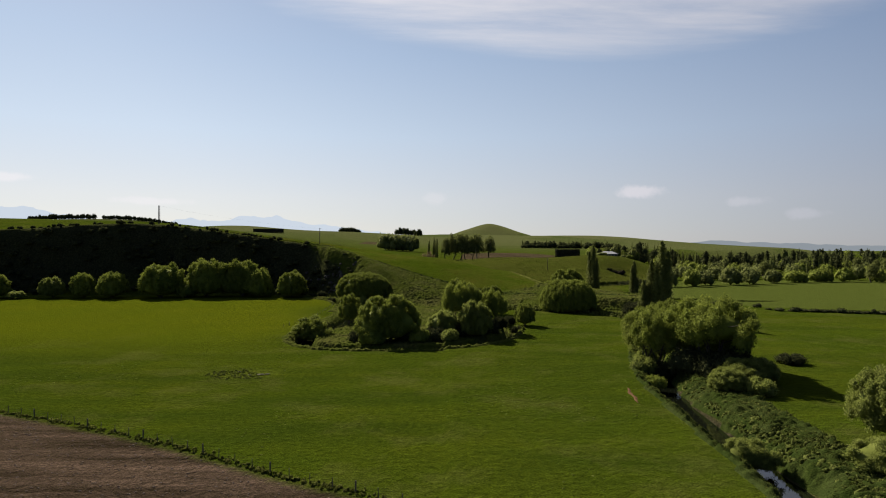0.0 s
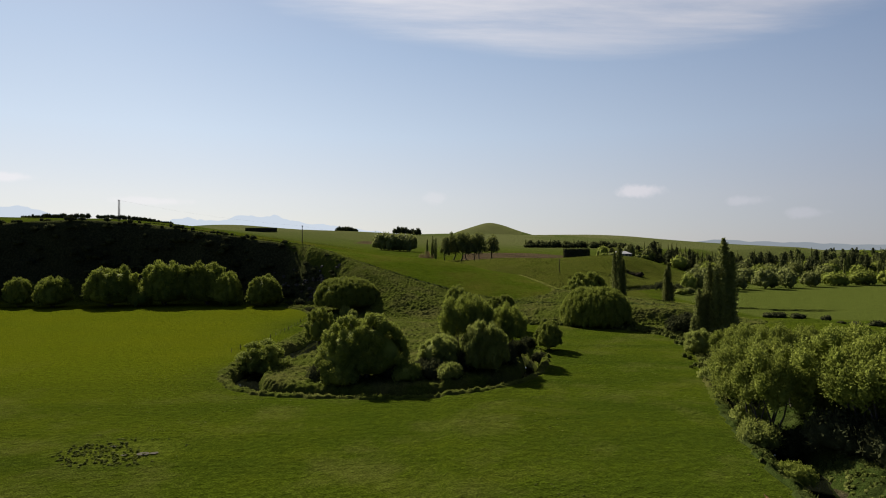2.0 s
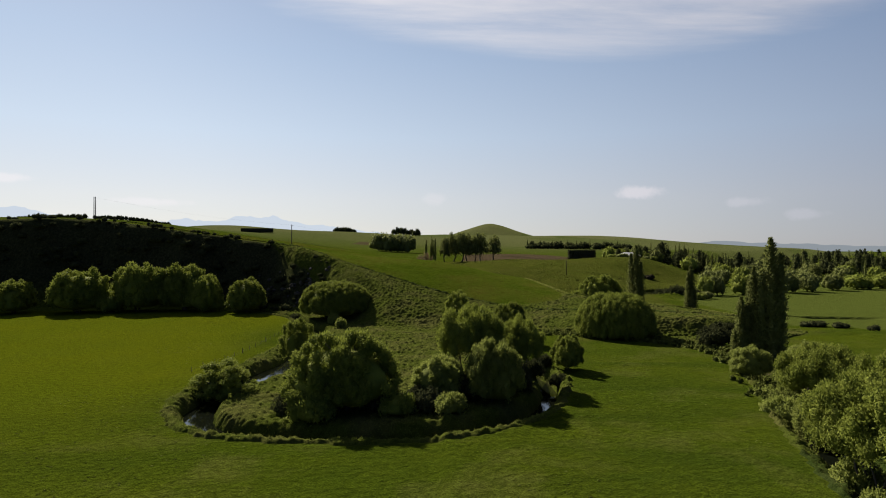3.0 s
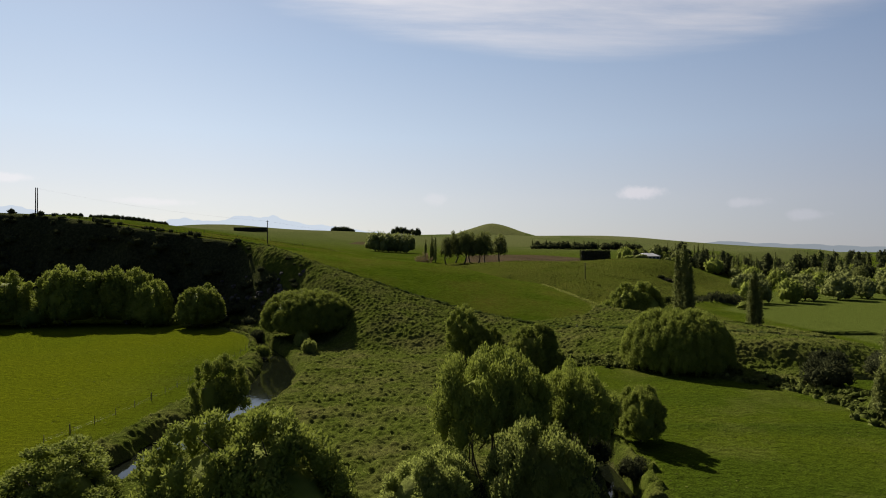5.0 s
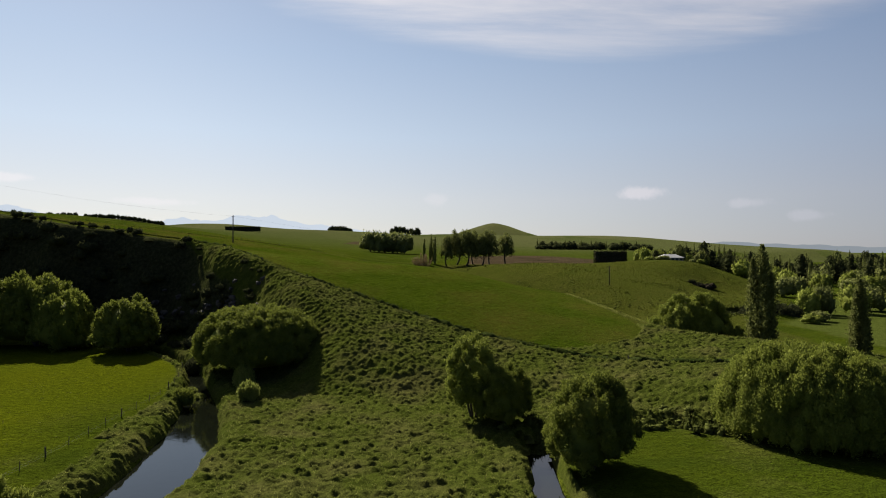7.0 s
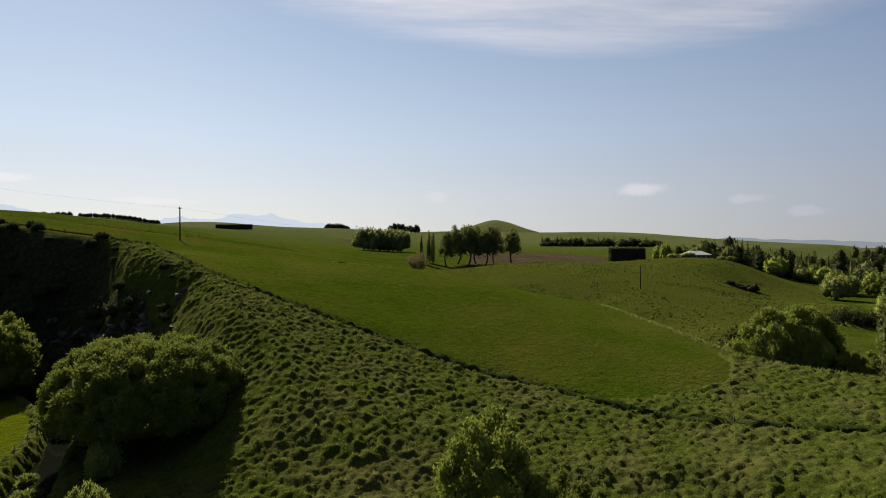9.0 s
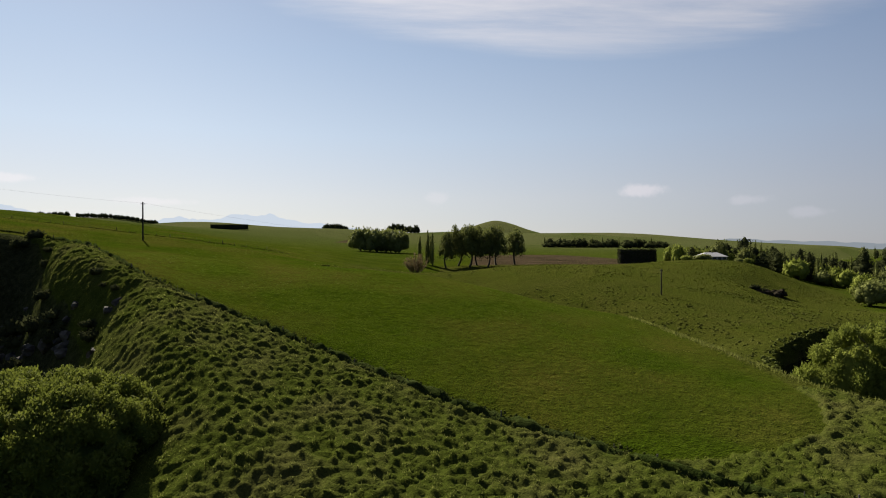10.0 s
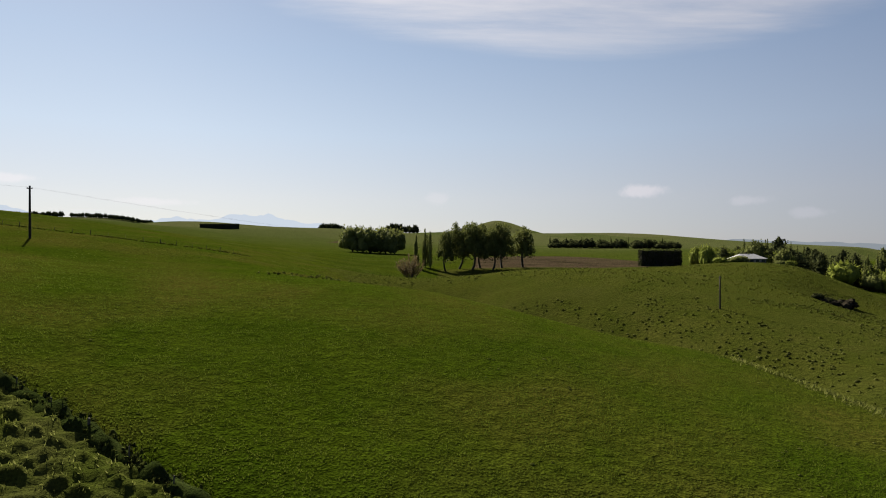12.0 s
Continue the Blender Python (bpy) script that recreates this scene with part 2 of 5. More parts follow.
def land(x, y):
    """Height of the ground, and how rough, ploughed, pale, dry it is, and how near the scarp and the stream."""
    x, y = np.asarray(x, float), np.asarray(y, float)
    d, s = line_distance(x, y, TOE_LINE)
    d = d * s
    wobble = 5 * value_noise(x, y, 14, 3) + 3 * value_noise(x, y, 6, 4)
    width = np.where(x < -40, 19.0, np.where(y > 420, 60.0, 10.0 + 9.0 * smooth(14, -4, x)))
    hill = smooth(0, 1, (d + np.where(x < -60, wobble, 0.25 * wobble)) / width)
    up = BASE + swells(x, y, FAR_HILLS) + swells(x, y, NEAR_HILLS) + swells(x, y, KNOLLS) + swells(x, y, HOLLOWS) + swells(x, y, RISES)
    r = np.hypot(x - CONE[0], y - CONE[1])
    up = up + swells(x, y, RANGES)
    flank = CONE[2] - 0.36 * (np.hypot(r, 22) - 22) + 6 * value_noise(x, y, 60, 15)
    up = np.maximum(up, flank) + 4 * np.exp(-((up - flank) / 9) ** 2)
    plain = 0.5 * value_noise(x, y, 60, 1) + 0.2 * value_noise(x, y, 17, 2) + np.where(y > 450, (y - 450) * 0.004, 0)
    z = plain * (1 - hill) + up * hill + hill * (0.45 * value_noise(x, y, 28, 6) + 0.25 * value_noise(x, y, 9, 5))
    # the ground falls from the crest to the river flat
    dc, sc = line_distance(x, y, CREST_LINE, 60)
    out = np.where((sc > 0) & (x > 0), dc, 0)
    dr, _ = line_distance(x, y, RIVER_LINE, 60)
    fall = smooth(0.0, 14.0, out) * smooth(375, 345, y + 0.25 * (x - 60)) * (x < 130)
    z = z * (1 - fall) + (0.6 + 0.5 * plain) * fall
    cut = (1 - smooth(2.3, 4.3, dr + 1.0 * value_noise(x, y, 6, 16))) * (dr < 30)
    z = z * (1 - cut) - 3.0 * cut
    ds, _ = line_distance(x, y, STREAM_LINE, 40)
    dd, _ = line_distance(x, y, DITCH_LINE, 40)
    db, _ = line_distance(x, y, BROOK_LINE, 40)
    sx = np.array(STREAM, float)
    broad = sum(w * np.exp(-((x - p[0]) ** 2 + (y - p[1]) ** 2) / 300) for p, w in zip(sx, STREAM_WIDTH)) + 1e-9
    broad = broad / (sum(np.exp(-((x - p[0]) ** 2 + (y - p[1]) ** 2) / 300) for p in sx) + 1e-9)
    ds = ds / np.clip(np.where(ds < 30, broad, 1), 0.4, 1.4)
    wet = ds + 1.0 * value_noise(x, y, 5, 8)
    brook = db + 1.0 * value_noise(x, y, 5, 8)
    z = z - 3.2 * (1 - smooth(1.8, 4.8, wet)) + 0.08 * np.exp(-((wet - 6.5) / 1.6) ** 2)
    z = z - 2.5 * (1 - smooth(1.0, 5.2, brook))
    z = z - 2.0 * (1 - smooth(0.8, 3.0, dd))
    df, sf = line_distance(x, y, HILL_FENCE_LINE)
    z = z - 0.45 * np.exp(-(df / 0.9) ** 2) * (x > -60) * (x < 100)
    below = (d > -5) & (sf < 0) & (y < 380) & (x > -190) & (x < 112)
    rough = np.maximum.reduce([below * 1.0, inside(x, y, LOOP) * 1.0, ((x > -46) & (x < 26) & (y > 238) & (sf < 0)) * 1.0, 1 - smooth(6, 8.5, np.minimum(ds, dd * np.where(y < np.interp(x, DITCH_LINE[:, 0], DITCH_LINE[:, 1]), 1.9, 1.0)) + value_noise(x, y, 4, 9)),
                               1 - smooth(9, 12, np.where(x > np.interp(y, BROOK_LINE[::-1, 1], BROOK_LINE[::-1, 0]), db, db * 2.0))])
    rough = np.maximum(rough, inside(x, y, VERGE) * 1.0)
    rough = np.maximum(rough, 0.9 * np.exp(-(((x + 38.5) / 6.5) ** 2 + ((y - 119.5) / 4.5) ** 2) ** 2))
    dn, sn = line_distance(x, y, NEAR_FENCE_LINE)
    plough = ((sn < 0) & (x < 30) & (y < 140)) * smooth(0.6, 1.8, dn)
    field = (x > 18 + 0.1 * (y - 620)) & (x < 175) & (y > 606) & (y < 680)
    plough = np.maximum(plough, field * 1.0)
    plough = np.maximum(plough, ((x > -900) & (x < -500) & (y > 1880) & (y < 2060)) * 0.9)
    plough = np.maximum(plough, ((x > -140) & (x < -60) & (y > 990) & (y < 1100)) * 0.9)
    pale = ((x > 112) & (y > 262 - 0.3 * (x - 112)) & (y < 470) & (d < 0)) * 1.0
    dry = ((x > -2) & (x < 50) & (y > 560) & (y < 606)) * 0.8 + np.exp(-(((x - 52) / 14) ** 2 + ((y - 282) / 9) ** 2))
    b_off, b_side = line_distance(x, y, BROW)
    dry = np.maximum(dry, 0.55 * ((b_side > 0) & (x > -60) & (d > 12) & (y < 560)))
    # dark scarp ground; out to its right-hand end the darkness is painted shade
    scarp = smooth(0.5, 6, d) * (1 - smooth(20, 27, d + wobble)) * (1 - smooth(-6, 2, x + 43 + 0.9 * np.maximum(y - 306, 0) + 7 * value_noise(x, y, 7, 17)))
    db_row, s_brow = line_distance(x, y, BROW)
    lush = smooth(0, 12, d) * (sf > 0) * (x > -190) * smooth(-2.5, 1.5, -db_row * s_brow + 2 * value_noise(x, y, 8, 12))
    # left paddock: its yellow-green painted brighter, for flat ground taking more sun
    sun_tint = (1 - smooth(-58, -30, x + 16 * value_noise(x, y, 40, 13) + 0.12 * (y - 200))) * smooth(120, 190, y) * (d < 2) * 0.9
    edge = np.exp(-((np.where(dc < 50, dc, 99) + 0.5) / 1.1) ** 2) * (x > 36)
    dry = np.maximum(dry, 0.7 * edge)
    dry = np.maximum(dry, 0.75 * np.exp(-(((x - 66) / 16) ** 2 + ((y - 277) / 9) ** 2)))
    return z, rough, plough, pale, dry, scarp, np.minimum(np.minimum(ds, db), dr), d, lush, sun_tint


def ground_z(x, y):
    return float(land(np.array([x]), np.array([y]))[0][0])


# ---- materials ----
def principled(name, color=(0.5, 0.5, 0.5), rough=0.8, metal=0.0):
    m = bpy.data.materials.new(name)
    t = nodes_of(m)
    b = add(t, "ShaderNodeBsdfPrincipled", {"Base Color": (*color, 1), "Roughness": rough, "Metallic": metal, "Specular IOR Level": 0.2})
    o = add(t, "ShaderNodeOutputMaterial")
    t.links.new(b.outputs[0], o.inputs[0])
    return m, t, b


def mixed(t, fac, a, b):
    n = add(t, "ShaderNodeMix", data_type="RGBA")
    for i, v in ((0, fac), (6, a), (7, b)):
        if isinstance(v, bpy.types.NodeSocket):
            t.links.new(v, n.inputs[i])
        else:
            n.inputs[i].default_value = v if i == 0 else (*v, 1)
    return n.outputs[2]


def noise_of(t, vec, scale, detail=4.0, lo=0.35, hi=0.65, rough=0.55):
    n = add(t, "ShaderNodeTexNoise", {"Vector": vec, "Scale": scale, "Detail": detail, "Roughness": rough})
    return add(t, "ShaderNodeMapRange", {0: n.outputs[0], 1: lo, 2: hi, 3: 0.0, 4: 1.0}).outputs[0]


def ground_material():
    m, t, b = principled("pasture", rough=0.95)
    co = add(t, "ShaderNodeTexCoord").outputs["Object"]

    def att(name):
        return add(t, "ShaderNodeAttribute", attribute_name=name).outputs["Fac"]
    wide, mid, fine, grain = noise_of(t, co, 0.022, 4), noise_of(t, co, 0.16, 5, 0.3, 0.7), noise_of(t, co, 1.1, 5, 0.3, 0.7), noise_of(t, co, 5.0, 3, 0.3, 0.7)
    grass = mixed(t, wide, (0.050, 0.074, 0.005), (0.072, 0.088, 0.006))
    grass = mixed(t, add(t, "ShaderNodeMath", {0: mid, 1: 0.55}, operation="MULTIPLY").outputs[0], grass, (0.040, 0.064, 0.005))
    lanes = add(t, "ShaderNodeMapping", {0: co, "Rotation": (0, 0, 0.15), "Scale": (0.16, 1.0, 1.0)}).outputs[0]
    grass = mixed(t, add(t, "ShaderNodeMath", {0: noise_of(t, lanes, 0.10, 6, 0.40, 0.66, 0.6), 1: 0.8}, operation="MULTIPLY").outputs[0], grass, (0.033, 0.052, 0.005))
    worn = add(t, "ShaderNodeMath", {0: noise_of(t, co, 0.06, 6, 0.50, 0.68, 0.65), 1: 0.45}, operation="MULTIPLY").outputs[0]
    grass = mixed(t, worn, grass, (0.112, 0.112, 0.028))
    grass = mixed(t, att("lush"), grass, mixed(t, noise_of(t, co, 0.045, 5, 0.42, 0.66, 0.6), mixed(t, mid, (0.037, 0.063, 0.003), (0.056, 0.082, 0.005)), (0.080, 0.079, 0.012)))
    grass = mixed(t, att("sun_tint"), grass, mixed(t, wide, (0.098, 0.112, 0.004), (0.082, 0.104, 0.004)))
    # each far hill field has its crop tint; the paleness is painted haze
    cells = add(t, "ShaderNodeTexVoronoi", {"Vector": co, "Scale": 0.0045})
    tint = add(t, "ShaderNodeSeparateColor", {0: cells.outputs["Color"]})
    hazed_crops = mixed(t, tint.outputs[0], (0.066, 0.084, 0.026), (0.112, 0.116, 0.050))
    grass = mixed(t, att("far"), grass, hazed_crops)
    tus = mixed(t, fine, (0.060, 0.082, 0.008), (0.105, 0.125, 0.016))
    col = mixed(t, att("rough"), grass, tus)
    col = mixed(t, att("pale"), col, mixed(t, mid, (0.072, 0.092, 0.018), (0.084, 0.104, 0.022)))
    col = mixed(t, att("dry"), col, mixed(t, mid, (0.086, 0.080, 0.020), (0.060, 0.066, 0.012)))
    soil_map = add(t, "ShaderNodeMapping", {0: co, "Rotation": (0, 0, 0.52), "Scale": (0.12, 1.0, 1.0)}).outputs[0]
    soil = mixed(t, noise_of(t, soil_map, 0.34, 6, 0.35, 0.65), (0.030, 0.019, 0.014), (0.130, 0.086, 0.064))
    soil = mixed(t, add(t, "ShaderNodeMath", {0: noise_of(t, co, 2.6, 5, 0.35, 0.75), 1: 0.6}, operation="MULTIPLY").outputs[0], soil, (0.065, 0.045, 0.034))
    col = mixed(t, att("plough"), col, soil)
    # scrubby scarp tone, with shade painted in at the right-hand end
    col = mixed(t, att("scarp"), col, mixed(t, fine, (0.032, 0.038, 0.016), (0.066, 0.066, 0.032)))
    bed = mixed(t, fine, (0.035, 0.030, 0.020), (0.06, 0.05, 0.03))
    col = mixed(t, att("bed"), col, bed)
    gr = add(t, "ShaderNodeMapRange", {0: grain, 1: 0.0, 2: 1.0, 3: 0.48, 4: 1.42}).outputs[0]
    mul = add(t, "ShaderNodeVectorMath", {0: col, 1: gr}, operation="MULTIPLY")
    fm = add(t, "ShaderNodeMapRange", {0: fine, 1: 0.0, 2: 1.0, 3: 0.48, 4: 0.78}).outputs[0]
    mul2 = add(t, "ShaderNodeVectorMath", {0: mul.outputs[0], 1: fm}, operation="MULTIPLY")
    t.links.new(mul2.outputs[0], b.inputs["Base Color"])
    b.inputs["Specular IOR Level"].default_value = 0.0
    b.inputs["Sheen Weight"].default_value, b.inputs["Sheen Roughness"].default_value = 0.05, 0.35
    b.inputs["Sheen Tint"].default_value = (0.62, 0.80, 0.12, 1)
    sum_h = add(t, "ShaderNodeMath", {0: grain, 1: 0.5, 2: fine}, operation="MULTIPLY_ADD")
    bump = add(t, "ShaderNodeBump", {"Height": sum_h.outputs[0], "Strength": 0.9, "Distance": 0.3})
    t.links.new(bump.outputs[0], b.inputs["Normal"])
    return m


def leaf_material(name, dark, light, glow=0.35, gloss=0.12):
    """Leaves: two tones by leaf, light passing through."""
    m = bpy.data.materials.new(name)
    t = nodes_of(m)
    rnd = add(t, "ShaderNodeNewGeometry").outputs["Random Per Island"]
    info = add(t, "ShaderNodeObjectInfo").outputs["Random"]
    co = add(t, "ShaderNodeTexCoord").outputs["Object"]
    speck = noise_of(t, co, 3.2, 6, 0.3, 0.7, 0.7)
    bough = noise_of(t, co, 0.45, 3, 0.35, 0.65)
    tone = add(t, "ShaderNodeMix", {0: 0.45, 2: rnd, 3: bough}).outputs[0]
    col = mixed(t, tone, dark, light)
    bump = add(t, "ShaderNodeBump", {"Height": speck, "Strength": 0.5, "Distance": 0.15})
    shift = add(t, "ShaderNodeMapRange", {0: info, 1: 0.0, 2: 1.0, 3: 0.70, 4: 0.95}).outputs[0]
    col = add(t, "ShaderNodeVectorMath", {0: col, 1: shift}, operation="MULTIPLY").outputs[0]
    d = add(t, "ShaderNodeBsdfPrincipled", {"Base Color": col, "Roughness": 0.7, "Specular IOR Level": gloss, "Normal": bump.outputs[0]})
    tr = add(t, "ShaderNodeBsdfTranslucent", {"Color": col})
    mx = add(t, "ShaderNodeMixShader", {0: glow, 1: d.outputs[0], 2: tr.outputs[0]})
    o = add(t, "ShaderNodeOutputMaterial")
    t.links.new(mx.outputs[0], o.inputs[0])
    return m


def mottled(name, a, b, scale, rough=0.85, metal=0.0, bump=0.0):
    m, t, p = principled(name, rough=rough, metal=metal)
    co = add(t, "ShaderNodeTexCoord").outputs["Object"]
    n = noise_of(t, co, scale, 6, 0.3, 0.7)
    t.links.new(mixed(t, n, a, b), p.inputs["Base Color"])
    if bump:
        bp = add(t, "ShaderNodeBump", {"Height": n, "Strength": 0.6, "Distance": bump})
        t.links.new(bp.outputs[0], p.inputs["Normal"])
    return m


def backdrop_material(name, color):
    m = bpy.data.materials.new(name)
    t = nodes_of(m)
    # glows evenly in the given colour, whatever the sun does
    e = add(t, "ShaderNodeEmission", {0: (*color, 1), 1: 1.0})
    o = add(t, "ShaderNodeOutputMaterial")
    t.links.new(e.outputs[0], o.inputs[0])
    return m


def water_material():
    m, t, b = principled("stream_water", (0.004, 0.005, 0.003), 0.05)
    co = add(t, "ShaderNodeTexCoord").outputs["Object"]
    n = add(t, "ShaderNodeTexNoise", {"Vector": co, "Scale": 0.9, "Detail": 3.0})
    bp = add(t, "ShaderNodeBump", {"Height": n.outputs[0], "Strength": 0.12, "Distance": 0.05})
    t.links.new(bp.outputs[0], b.inputs["Normal"])
    b.inputs["IOR"].default_value = 1.33
    b.inputs["Specular IOR Level"].default_value = 0.9
    return m


PASTURE = ground_material()
WATER = water_material()
WILLOW = leaf_material("willow_leaf", (0.150, 0.184, 0.027), (0.255, 0.286, 0.056), 0.32, 0.02)
WILLOW_PALE = leaf_material("pale_willow_leaf", (0.176, 0.208, 0.040), (0.280, 0.310, 0.082), 0.45, 0.02)
POPLAR = leaf_material("poplar_leaf", (0.125, 0.142, 0.036), (0.210, 0.228, 0.072), 0.35, 0.02)
CONIFER = leaf_material("conifer_leaf", (0.034, 0.042, 0.018), (0.080, 0.088, 0.034), 0.25, 0.0)
SCRUB = leaf_material("scrub_leaf", (0.036, 0.042, 0.020), (0.080, 0.086, 0.036), 0.25, 0.0)
TWIG = leaf_material("budding_twig", (0.120, 0.085, 0.040), (0.220, 0.165, 0.075), 0.4)
def turf_material(name, dark, light, dry):
    m, t, b = principled(name, rough=0.95)
    co = add(t, "ShaderNodeTexCoord").outputs["Object"]
    col = mixed(t, noise_of(t, co, 0.9, 5, 0.3, 0.7), dark, light)
    col = mixed(t, add(t, "ShaderNodeMath", {0: noise_of(t, co, 0.12, 5, 0.45, 0.7), 1: 0.6}, operation="MULTIPLY").outputs[0], col, dry)
    fine = noise_of(t, co, 5.0, 5, 0.3, 0.7, 0.65)
    gain = add(t, "ShaderNodeMapRange", {0: fine, 1: 0.0, 2: 1.0, 3: 0.42, 4: 1.0}).outputs[0]
    t.links.new(add(t, "ShaderNodeVectorMath", {0: col, 1: gain}, operation="MULTIPLY").outputs[0], b.inputs["Base Color"])
    b.inputs["Specular IOR Level"].default_value = 0.0
    b.inputs["Sheen Weight"].default_value, b.inputs["Sheen Roughness"].default_value = 0.05, 0.35
    b.inputs["Sheen Tint"].default_value = (0.66, 0.80, 0.20, 1)
    bump = add(t, "ShaderNodeBump", {"Height": fine, "Strength": 0.7, "Distance": 0.12})
    t.links.new(bump.outputs[0], b.inputs["Normal"])
    return m


TURF = turf_material("tussock_turf", (0.043, 0.058, 0.008), (0.074, 0.090, 0.015), (0.108, 0.098, 0.035))
RANK_TURF = turf_material("rank_turf", (0.018, 0.030, 0.006), (0.040, 0.056, 0.012), (0.056, 0.066, 0.022))
TUSSOCK = leaf_material("tussock_grass", (0.115, 0.134, 0.022), (0.205, 0.212, 0.064), 0.6, 0.0)
SEDGE = leaf_material("sedge", (0.052, 0.068, 0.012), (0.122, 0.136, 0.038), 0.25, 0.0)
BARK = mottled("bark", (0.042, 0.034, 0.026), (0.095, 0.082, 0.064), 3.0, 0.9, 0.0, 0.03)
POST_WOOD = mottled("weathered_post", (0.06, 0.053, 0.043), (0.125, 0.112, 0.092), 6.0)
POLE_WOOD = mottled("pole_wood", (0.025, 0.021, 0.017), (0.05, 0.043, 0.036), 2.0)
WIRE = mottled("wire", (0.04, 0.04, 0.04), (0.07, 0.07, 0.07), 3.0, 0.6, 0.6)
ROOF = mottled("pale_iron_roof", (0.36, 0.36, 0.36), (0.46, 0.45, 0.44), 0.7, 0.45)
WALL = mottled("weatherboard", (0.28, 0.25, 0.21), (0.36, 0.33, 0.28), 0.8)
GLASS_DARK = mottled("window_glass", (0.02, 0.025, 0.03), (0.04, 0.05, 0.06), 1.0, 0.05)
CLAY = mottled("clay_bank", (0.060, 0.034, 0.018), (0.110, 0.066, 0.036), 1.2, 0.95, 0.0, 0.1)
ROCK = mottled("rubble", (0.014, 0.012, 0.008), (0.040, 0.034, 0.024), 0.9, 1.0, 0.0, 0.15)
ROCK.node_tree.nodes["Principled BSDF"].inputs["Specular IOR Level"].default_value = 0.0
GREY_ROCK = mottled("scarp_rock", (0.022, 0.020, 0.016), (0.085, 0.075, 0.062), 0.9, 0.9, 0.0, 0.15)
MUD = mottled("mud", (0.050, 0.048, 0.034), (0.095, 0.088, 0.068), 1.1, 0.8, 0.0, 0.05)

for earth in (MUD, CLAY):
    earth.node_tree.nodes["Principled BSDF"].inputs["Specular IOR Level"].default_value = 0.0


# ---- mesh helpers ----
def mesh_from(name, verts, faces, material, smooth_shade=False):
    me = bpy.data.meshes.new(name)
    verts = np.asarray(verts, np.float32)
    if isinstance(faces, np.ndarray):
        n, k = faces.shape
        me.vertices.add(len(verts))
        me.vertices.foreach_set("co", verts.ravel())
        me.loops.add(n * k)
        me.loops.foreach_set("vertex_index", faces.astype(np.int32).ravel())
        me.polygons.add(n)
        me.polygons.foreach_set("loop_start", np.arange(0, n * k, k, dtype=np.int32))
        me.update(calc_edges=True)
        me.validate()
    else:
        me.from_pydata([tuple(map(float, v)) for v in verts], [], faces)
    me.materials.append(material)
    if smooth_shade:
        me.polygons.foreach_set("use_smooth", np.ones(len(me.polygons), bool))
    return me


def child(name, me, parent, label=""):
    ob = new(name, me)
    ob.parent = parent
    return tagged(ob, label)


def part(name, bm, material, parent, label=""):
    me = bpy.data.meshes.new(name)
    bm.to_mesh(me)
    bm.free()
    me.materials.append(material)
    return child(name, me, parent, label)


def tubes(lines, sides=6):
    """Tapered tubes along lines of (point, radius)."""
    verts, faces = [], []
    for line in lines:
        base = len(verts)
        for i, (p, r) in enumerate(line):
            q = np.array(line[min(i + 1, len(line) - 1)][0], float) - np.array(line[max(i - 1, 0)][0], float)
            q /= np.linalg.norm(q) + 1e-9
            side = np.cross(q, (0.3, 0.9, 0.2))
            side /= np.linalg.norm(side) + 1e-9
            other = np.cross(q, side)
            for k in range(sides):
                a = 2 * math.pi * k / sides
                verts.append(np.array(p) + r * (math.cos(a) * side + math.sin(a) * other))
            if i:
                for k in range(sides):
                    a0, a1 = base + (i - 1) * sides + k, base + (i - 1) * sides + (k + 1) % sides
                    faces.append((a0, a1, a1 + sides, a0 + sides))
        faces.append(tuple(base + (len(line) - 1) * sides + k for k in range(sides)))
    return verts, faces


def leaves(points, outward, length, width, rng, lift=0.35):
    """Leaf sprays: one narrow kite at each point, pointing roughly outward."""
    n = len(points)
    face = outward + rng.normal(0, 0.5, (n, 3)) + np.array((0, 0, 0.35))
    d = rng.normal(0, 0.7, (n, 3)) + 0.5 * outward + np.array((0, 0, lift))
    s = np.cross(face, d)
    s /= np.linalg.norm(s, axis=1, keepdims=True)
    d /= np.linalg.norm(d, axis=1, keepdims=True)
    k = rng.uniform(0.6, 1.35, (n, 1))
    ln, w = length * k, width * k
    v = np.stack([points - d * ln * 0.4, points + s * w * 0.5, points + d * ln * 0.6, points - s * w * 0.5], 1).reshape(-1, 3)
    return v, np.arange(n * 4).reshape(-1, 4)


